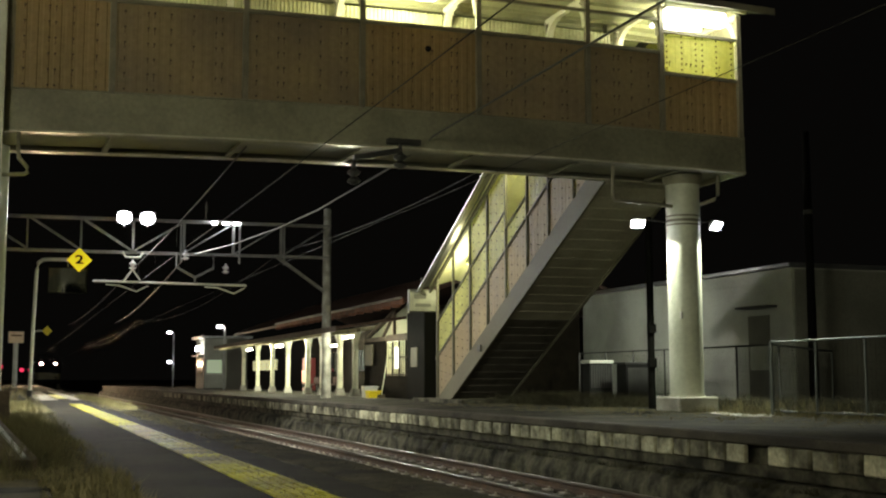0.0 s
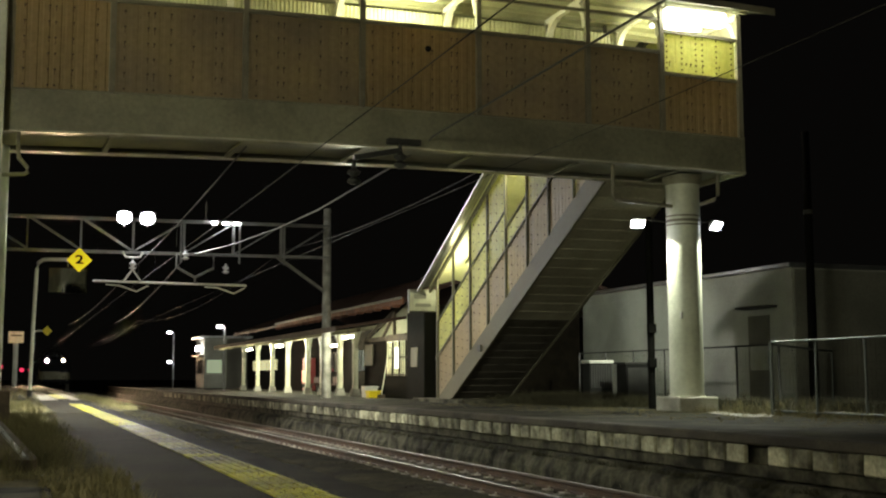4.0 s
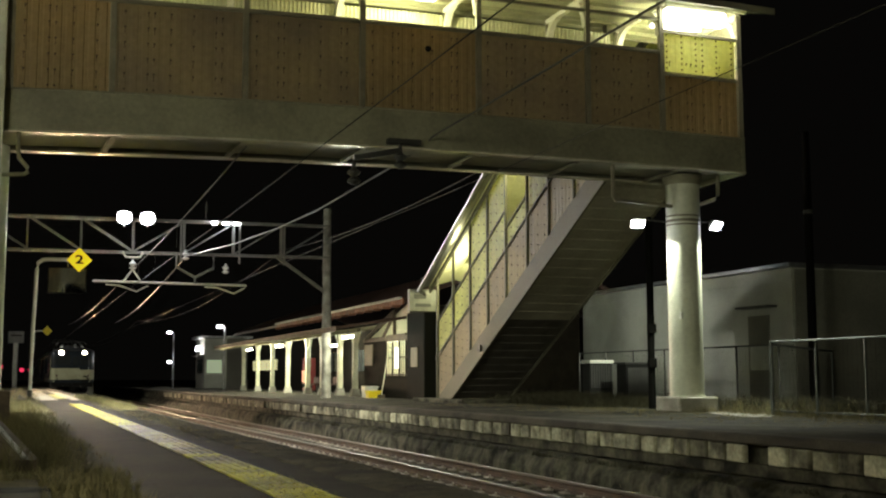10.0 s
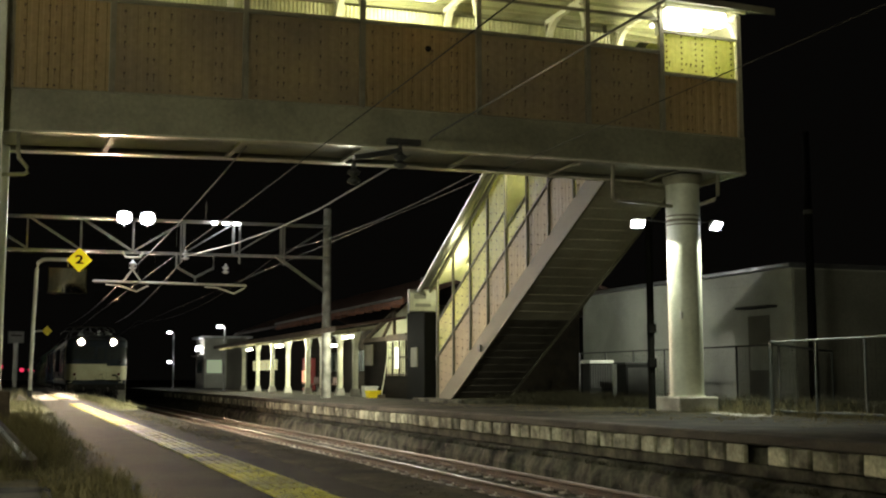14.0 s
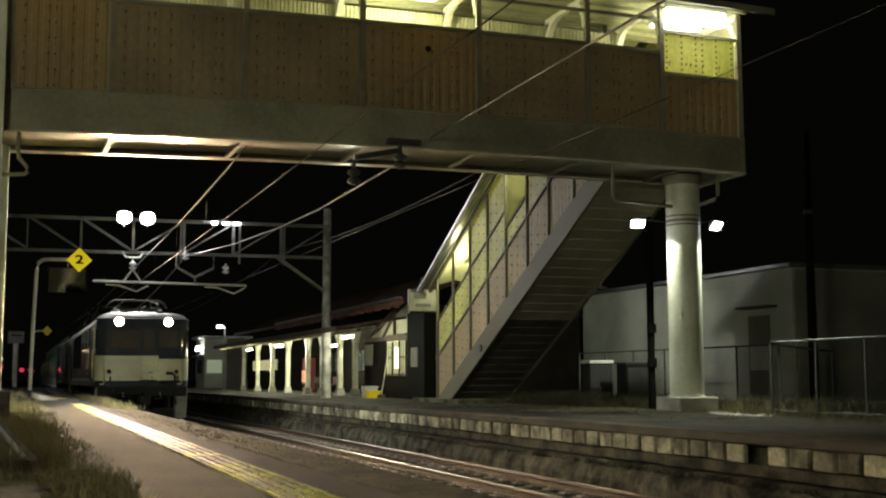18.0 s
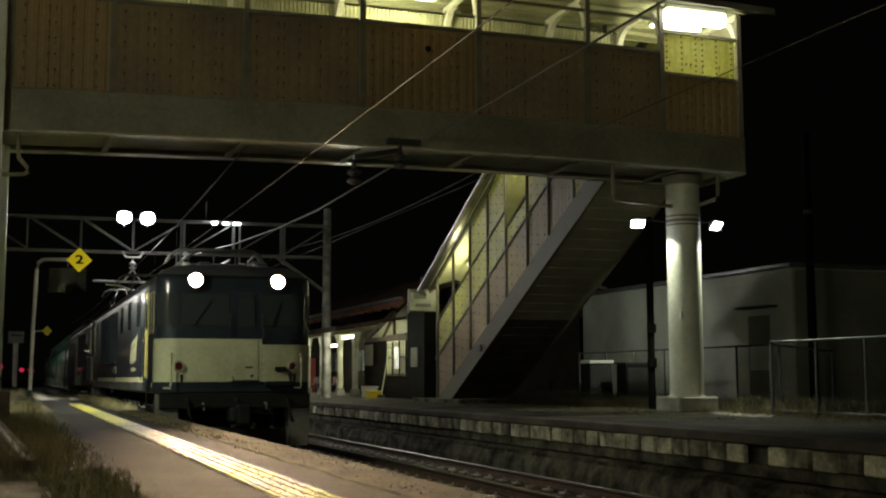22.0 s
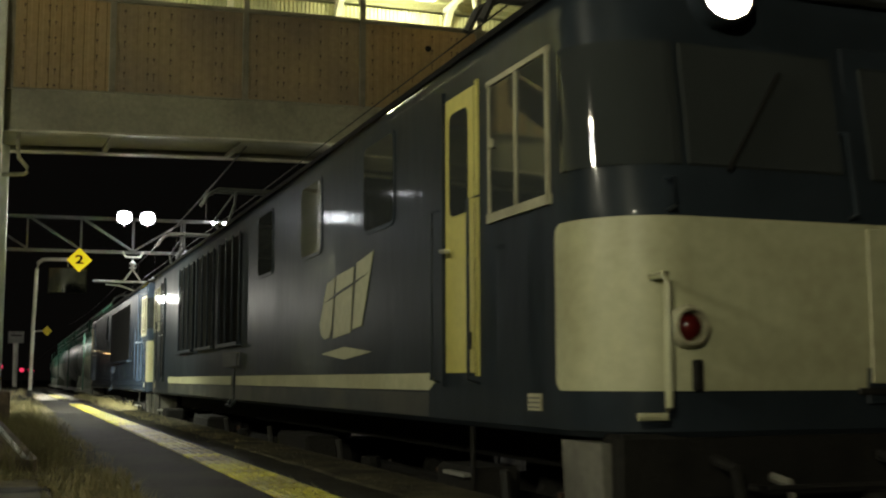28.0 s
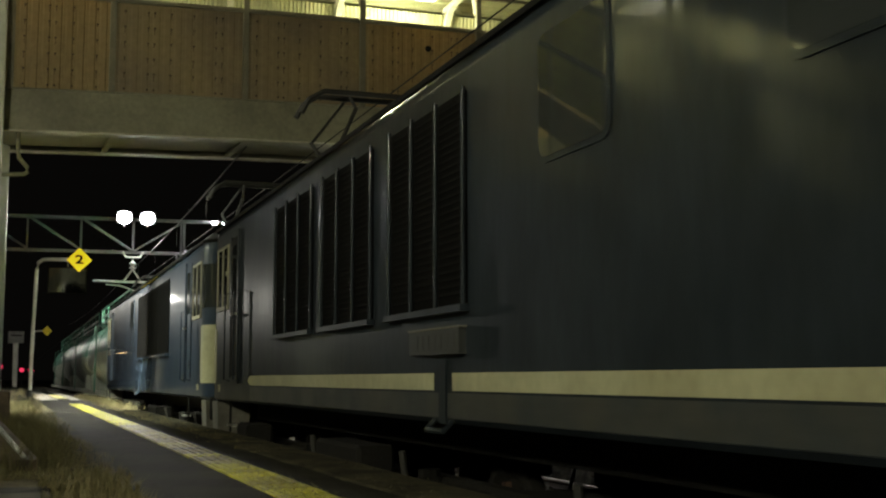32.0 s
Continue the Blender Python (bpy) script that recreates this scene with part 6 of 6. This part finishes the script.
            part("window_latch", f(side_plate(0.755, 0.79, 2.8, 2.85, 0.03, x)), FRAME, w, "small pale latch")
            # leading engine's rear doors are black to stand for their shaded recess
            dd = part("cab_door", f(side_plate(1.06, 1.52, 1.58, 3.22, 0.007, x)), (DOOR_CREAM if lit and end == 0 else BLACK if lit else paint), L, "yellowish cream cab door" if lit and end == 0 else "dark cab door")
            part("door_window", f(side_plate(1.14, 1.44, 2.5, 3.12, 0.013, x, 0.06)), PANE, dd)
            part("door_frame", f(side_plate(0.985, 1.03, 1.56, 3.24, 0.012, x)), (DOOR_CREAM if lit and end == 0 else paint), dd)
            part("door_gap", f(side_plate(1.034, 1.058, 1.56, 3.24, 0.004, x)), BLACK, dd)
            part("door_frame", f(side_plate(1.535, 1.58, 1.5, 3.28, 0.025, x)), paint, dd)
            part("door_handle", f(Mesh().tube([(x + s * 0.01, 1.46, 2.3), (x + s * 0.06, 1.46, 2.3), (x + s * 0.06, 1.36, 2.29)], 0.014, 6)), ALU, dd)
            part("kick_vent", f(side_plate(1.09, 1.15, 1.71, 1.81, 0.01, x)), BLACK, dd)
            for y in (0.99, 1.6):
                part("door_handrail", f(Mesh().tube([(x, y, 1.52), (x + s * 0.07, y, 1.54), (x + s * 0.07, y, 2.55), (x, y, 2.57)], 0.010, 6)), paint, dd, smooth=True)
            bp = part("data_plate", f(side_plate(0.17, 0.325, 1.39, 1.473, 0.008, x)), FRAME, L, "small pale data plate")
            for z in (1.402, 1.425, 1.448):
                part("print_bar", f(side_plate(0.185, 0.31, z, z + 0.008, 0.010, x)), STEP_GREY, bp)
            part("door_step", f(Mesh().box(x - 0.05, 1.12, 1.0, x + 0.04, 1.46, 1.02)), ALU, L)
            st = part("step_bar", f(Mesh().tube([(x, 1.1, 1.28), (x, 1.1, 0.5)], 0.015, 6)), UNDER, L)
    for x in (-HALF, HALF):
        s = -1 if x < 0 else 1
        if lit:
            for y0, y1 in ((1.84, 8.62), (8.95, 14.96)):
                part("cream_stripe", side_plate(y0, y1, 1.475, 1.58, 0.004, x), CREAM, L, "cream waist stripe")
            for y, d in ((1.84, -0.12), (14.96, 0.12)):
                part("stripe_tip", Mesh().prism([(y, 1.475), (y + d, 1.528), (y, 1.58)], "x", x - s * 0.01, x + s * 0.004), CREAM, L)
            for y0, y1 in ((1.84, 8.7), (8.86, 14.96)):
                part("skirt", side_plate(y0, y1, 1.315, 1.462, 0.003, x), SKIRT, L, "dusty lower body edge")
            # plain slanted marks in place of the emblem
            em = part("emblem", Mesh().prism([(3.09, 1.74), (3.85, 1.695), (4.58, 1.752), (3.85, 1.795)], "x", x - s * 0.01, x + s * 0.005), CREAM, L, "cream diamond mark")
            for pts in (((4.64, 2.0), (4.6, 1.915), (4.48, 1.87), (4.33, 1.88), (4.26, 1.95), (4.14, 2.36), (4.4, 2.33)), ((4.2, 1.87), (3.68, 1.9), (3.58, 2.4), (4.09, 2.37)), ((3.62, 1.92), (3.36, 1.94), (3.06, 2.47), (3.5, 2.42))):
                part("slab_mark", Mesh().prism(pts, "x", x - s * 0.01, x + s * 0.005), CREAM, em)
            part("slit_mark", Mesh().prism([(4.48, 2.17), (4.0, 2.24), (3.18, 2.32), (3.7, 2.25)], "x", x - s * 0.01, x + s * 0.009), paint, em)
        for y in (2.54, 4.58, 6.6) if lit else (6.6,):
            w = part("side_window", side_plate(y, y + 0.78, 2.6, 3.28, 0.009, x, 0.09), paint, L)
            part("pane", side_plate(y + 0.03, y + 0.75, 2.63, 3.25, 0.013, x, 0.07), PANE, w)
        for y0, y1 in ((8.37, 9.8), (10.26, 11.7), (12.1, 13.6)) if lit else ((8.37, 10.1), (10.13, 11.86), (11.89, 13.6)):
            v = part("vent", side_plate(y0, y1, 1.98, 3.22, 0.012, x), LOUVRE, L, "black louvred vent")
            wv = (y1 - y0) / 3
            for k in range(3):
                m = Mesh()
                for j in range(26):
                    z = 2.03 + j * 0.045
                    m.add([(x + s * a, yy, z + b) for yy in (y0 + k * wv + 0.03, y0 + (k + 1) * wv - 0.03) for a, b in ((0.012, 0.024), (0.02, 0.004), (0.018, 0.0), (0.012, 0.018))], [(0, 1, 5, 4), (1, 2, 6, 5), (2, 3, 7, 6)])
                part("louvre", m, LOUVRE, v)
            for k in range(4 if lit else 0):
                part("vent_post", Mesh().tube([(x + s * 0.028, y0 + k * wv, 1.96), (x + s * 0.028, y0 + k * wv, 3.24)], 0.014, 10), paint, v, smooth=True)
            part("vent_sill", Mesh().box(min(x, x + s * 0.06), y0 - 0.03, 1.93, max(x, x + s * 0.06), y1 + 0.03, 1.97), paint, v)
        npl = part("number_plate", side_plate(8.4, 9.3, 1.69, 1.84, 0.045, x), CAST_PLATE if lit else paint, L, "cast grey number plate" if lit else "painted number plate")
        part("plate_rim", side_plate(8.385, 9.315, 1.838, 1.852, 0.05, x), STEP_GREY if lit else paint, npl)
        for k in range(7):
            part("plate_bar", side_plate(8.47 + k * 0.11, 8.54 + k * 0.11, 1.72, 1.81, 0.047, x), CAST_PLATE if lit else paint, npl)
        part("joint_strip", side_plate(8.72, 8.84, 1.28, 1.66, 0.01, x), paint, L)
        part("lifting_lug", Mesh().tube([(x, 8.62, 1.3), (x + s * 0.06, 8.62, 1.24), (x + s * 0.06, 8.92, 1.24), (x, 8.92, 1.3)], 0.018, 6), paint, L)
        for y, ln in ((5.7, 1.2), (11.3, 1.3), (1.4, 0.6), (15.4, 0.6)):
            part("under_box", Mesh().box(x * 0.9 - 0.15, y - ln / 2, 0.55, x * 0.9 + 0.15, y + ln / 2, 1.05, 0.03), UNDER, L)
        for y in (0.9, 4.4, 7.2, 9.9, 12.5, 16.0):
            part("sand_pipe", Mesh().tube([(x * 0.93, y, 1.05), (x * 0.86, y + 0.1, 0.5), (x * 0.75, y + 0.25, 0.15)], 0.025, 6), DARK_STEEL, L)
    for y in (2.9, MID, 2 * MID - 2.9):
        bogie(L, y, 2.3, 0.5)
    for y0, y1, z, w in ((4.0, 6.2, 3.9, 0.6), (7.0, 9.8, 3.86, 0.75), (11.0, 12.8, 3.9, 0.6)):
        part("roof_box", Mesh().box(-w, y0, 3.68, w, y1, z, 0.05), ROOF_GREY, L)
    for s in (-1, 1):
        part("roof_walkway", Mesh().box(s * 1.05 - 0.14, 1.0, 3.62, s * 1.05 + 0.14, 16.0, 3.65), ROOF_GREY, L)
    part("roof_conductor", Mesh().tube([(0.3, 2.2, 4.02), (0.3, 14.6, 4.02)], 0.025, 6), GALV, L)
    for y in (3.6, 6.6, 10.2, 13.2):
        part("roof_insulator", lathe([(0.05, 0), (0.1, 0.05), (0.05, 0.1), (0.1, 0.15), (0.05, 0.2), (0.02, 0.32)], 10), PORCELAIN, L, at=(0.3, y, 3.7))
    for y, up in ((2.2, 0), (14.7, 1)):
        zk, dk, zh = (4.34, 0.98, 4.71) if up else (4.02, 1.15, 4.2)
        p = part("pantograph", Mesh().box(-0.75, y - 0.85, 3.86, -0.65, y + 0.85, 3.93).box(0.65, y - 0.85, 3.86, 0.75, y + 0.85, 3.93).box(-0.7, y - 0.05, 3.86, 0.7, y + 0.05, 3.93), DARK_STEEL, L, "raised diamond pantograph" if up else "folded diamond pantograph")
        for s in (-1, 1):
            for q in (-1, 1):
                part("foot_insulator", lathe([(0.06, 0), (0.1, 0.04), (0.06, 0.08), (0.1, 0.12), (0.06, 0.19)], 10), PORCELAIN, p, at=(s * 0.7, y + q * 0.75, 3.68))
            for d in (-1, 1):
                part("lower_arm", Mesh().tube([(s * 0.65, y + d * 0.2, 3.95), (s * 0.62, y + d * dk, zk)], 0.025, 6), DARK_STEEL, p)
                part("upper_arm", Mesh().tube([(s * 0.62, y + d * dk, zk), (s * 0.45, y + d * 0.12, zh - 0.04)], 0.018, 6), DARK_STEEL, p)
        for d in (-0.14, 0.14):
            part("contact_strip", Mesh().tube([(-1.0, y + d, zh - 0.26), (-0.92, y + d, zh - 0.1), (-0.75, y + d, zh), (0.75, y + d, zh), (0.92, y + d, zh - 0.1), (1.0, y + d, zh - 0.26)], 0.032, 6), DARK_STEEL, p)
    return L


def tank_wagon():
    W = thing("tank_wagon", "green and grey petroleum tank wagon", "tank wagon", "tank wagons of the train")
    r, cz, y0, y1 = 1.22, 2.42, 0.75, 12.85
    prof = [(0.1, y0 - 0.32), (0.6, y0 - 0.26), (0.95, y0 - 0.12), (1.15, y0 + 0.05), (r, y0 + 0.25), (r, y1 - 0.25), (1.15, y1 - 0.05), (0.95, y1 + 0.12), (0.6, y1 + 0.26), (0.1, y1 + 0.32)]
    tank = part("tank", lathe(prof, 36, "y"), TANK_GREEN, W, at=(0, 0, cz), smooth=True)
    sh = Mesh().loft([[((rr + 0.006) * math.cos(radians(a)), y, (rr + 0.006) * math.sin(radians(a))) for a in range(180, 361, 10)] for rr, y in prof])
    part("grey_underside", sh, TANK_GREY, tank, "grey lower half", smooth=True)
    for y in (2.5, 6.8, 11.0):
        part("band", lathe([(r + 0.002, y - 0.05), (r + 0.015, y - 0.05), (r + 0.015, y + 0.05), (r + 0.002, y + 0.05)], 36, "y"), TANK_GREEN, tank)
    part("underframe", Mesh().box(-0.35, 0.2, 0.85, 0.35, 13.4, 1.15).box(-1.25, 0.2, 0.95, 1.25, 0.4, 1.2).box(-1.25, 13.2, 0.95, 1.25, 13.4, 1.2), TANK_GREY, W)
    for y in (1.6, 12.0):
        part("saddle", Mesh().box(-1.1, y - 0.25, 1.1, 1.1, y + 0.25, 1.7), TANK_GREY, W)
    part("dome", lathe([(0.35, 0), (0.35, 0.2), (0.3, 0.25), (0.05, 0.28)], 20), TANK_GREEN, W, at=(0, 6.8, cz + r - 0.04))
    for s in (-1, 1):
        part("side_rail", Mesh().bar((s * 1.25, 0.3, 1.1), (s * 1.25, 13.3, 1.1), 0.08, 0.14), TANK_GREY, W)
        g = part("top_rail", Mesh().tube([(s * 0.7, 0.9, cz + 1.05), (s * 0.7, 0.9, cz + 1.75), (s * 0.7, 12.6, cz + 1.75), (s * 0.7, 12.6, cz + 1.05)], 0.025, 6), TANK_GREEN, W, "green walkway railing")
        for y in (3.0, 5.2, 7.4, 9.6, 11.6):
            part("stanchion", Mesh().bar((s * 0.7, y, cz + 1.0), (s * 0.7, y, cz + 1.75), 0.04), TANK_GREEN, g)
        part("mid_rail", Mesh().bar((s * 0.7, 0.9, cz + 1.45), (s * 0.7, 12.6, cz + 1.45), 0.03), TANK_GREEN, g)
        ld = part("ladder", Mesh().bar((s * 1.3, 6.5, 1.1), (s * 1.28, 6.5, cz + 0.9), 0.04).bar((s * 1.3, 6.9, 1.1), (s * 1.28, 6.9, cz + 0.9), 0.04), TANK_GREEN, W)
        for k in range(7):
            part("rung", Mesh().bar((s * 1.29, 6.5, 1.3 + 0.3 * k), (s * 1.29, 6.9, 1.3 + 0.3 * k), 0.025), TANK_GREEN, ld)
    part("walkway", Mesh().box(-0.7, 0.9, cz + r + 0.02, 0.7, 12.6, cz + r + 0.06), TANK_GREEN, W)
    for y in (0.25, 13.35):
        part("end_ladder", Mesh().bar((-0.9, y, 1.1), (-0.9, y, cz + 1.2), 0.04).bar((-0.55, y, 1.1), (-0.55, y, cz + 1.2), 0.04), TANK_GREEN, W)
        part("coupler", Mesh().box(-0.13, y - 0.35, 0.78, 0.13, y + 0.35, 1.0, 0.03), UNDER, W)
    for y in (2.2, 11.4):
        bogie(W, y, 1.85, 0.43)
    return W


KNOWN = [(0.0, 148.0), (3.0, 129.8), (6.0, 111.6), (9.0, 93.0), (13.0, 67.4), (17.0, 44.2), (19.0, 34.7), (21.0, 26.5), (22.5, 20.5), (23.5, 17.25), (24.5, 14.3), (25.5, 11.4), (26.5, 8.75), (27.5, 6.27), (28.5, 4.02), (29.5, 2.0), (30.5, 0.18), (31.5, -1.39), (32.0, -2.08)]
TS, PS = [t for t, _ in KNOWN], [p for _, p in KNOWN]
SLOPES = [(PS[min(i + 1, len(PS) - 1)] - PS[max(i - 1, 0)]) / (TS[min(i + 1, len(TS) - 1)] - TS[max(i - 1, 0)]) for i in range(len(TS))]


def reach(t):
    """How far the train's front still is from the camera at t seconds."""
    i = max(k for k in range(len(TS) - 1) if TS[k] <= t)
    h = TS[i + 1] - TS[i]
    u = (t - TS[i]) / h
    return (2 * u ** 3 - 3 * u ** 2 + 1) * PS[i] + (u ** 3 - 2 * u ** 2 + u) * h * SLOPES[i] + (3 * u ** 2 - 2 * u ** 3) * PS[i + 1] + (u ** 3 - u ** 2) * h * SLOPES[i + 1]


first = locomotive(True, BLUE, "dark blue electric locomotive with cream ends and a cream stripe")
second = locomotive(False, BLUE_PLAIN, "plain blue electric locomotive with cream ends, unlit")
wagon = tank_wagon()
TRAIN = [(first, 0.0, 0), (second, 18.6 + 2 * MID, 180), (wagon, 36.9, 0)]
for k in range(1, 4):
    TRAIN.append((copy_thing(wagon, pose(NEAR_X, 36.9 + 13.6 * k, 0)), 36.9 + 13.6 * k, 0))


def motions():
    for ob, off, turn in TRAIN:
        walk(ob, [(t / 2, pose(NEAR_X, reach(t / 2) + off, 0, 0, 0, turn)) for t in range(65)])
        for w in ob.children:
            if w.name.startswith("wheelset"):
                r = (0.5 if "locomotive" in ob.name else 0.43) * (-1 if turn else 1)
                c = w.matrix_basis.translation.copy()
                walk(w, [(t / 10, Matrix.Translation(c) @ pose(0, 0, 0, math.degrees((reach(t / 10) - PS[0]) / r))) for t in range(321)])


motions()
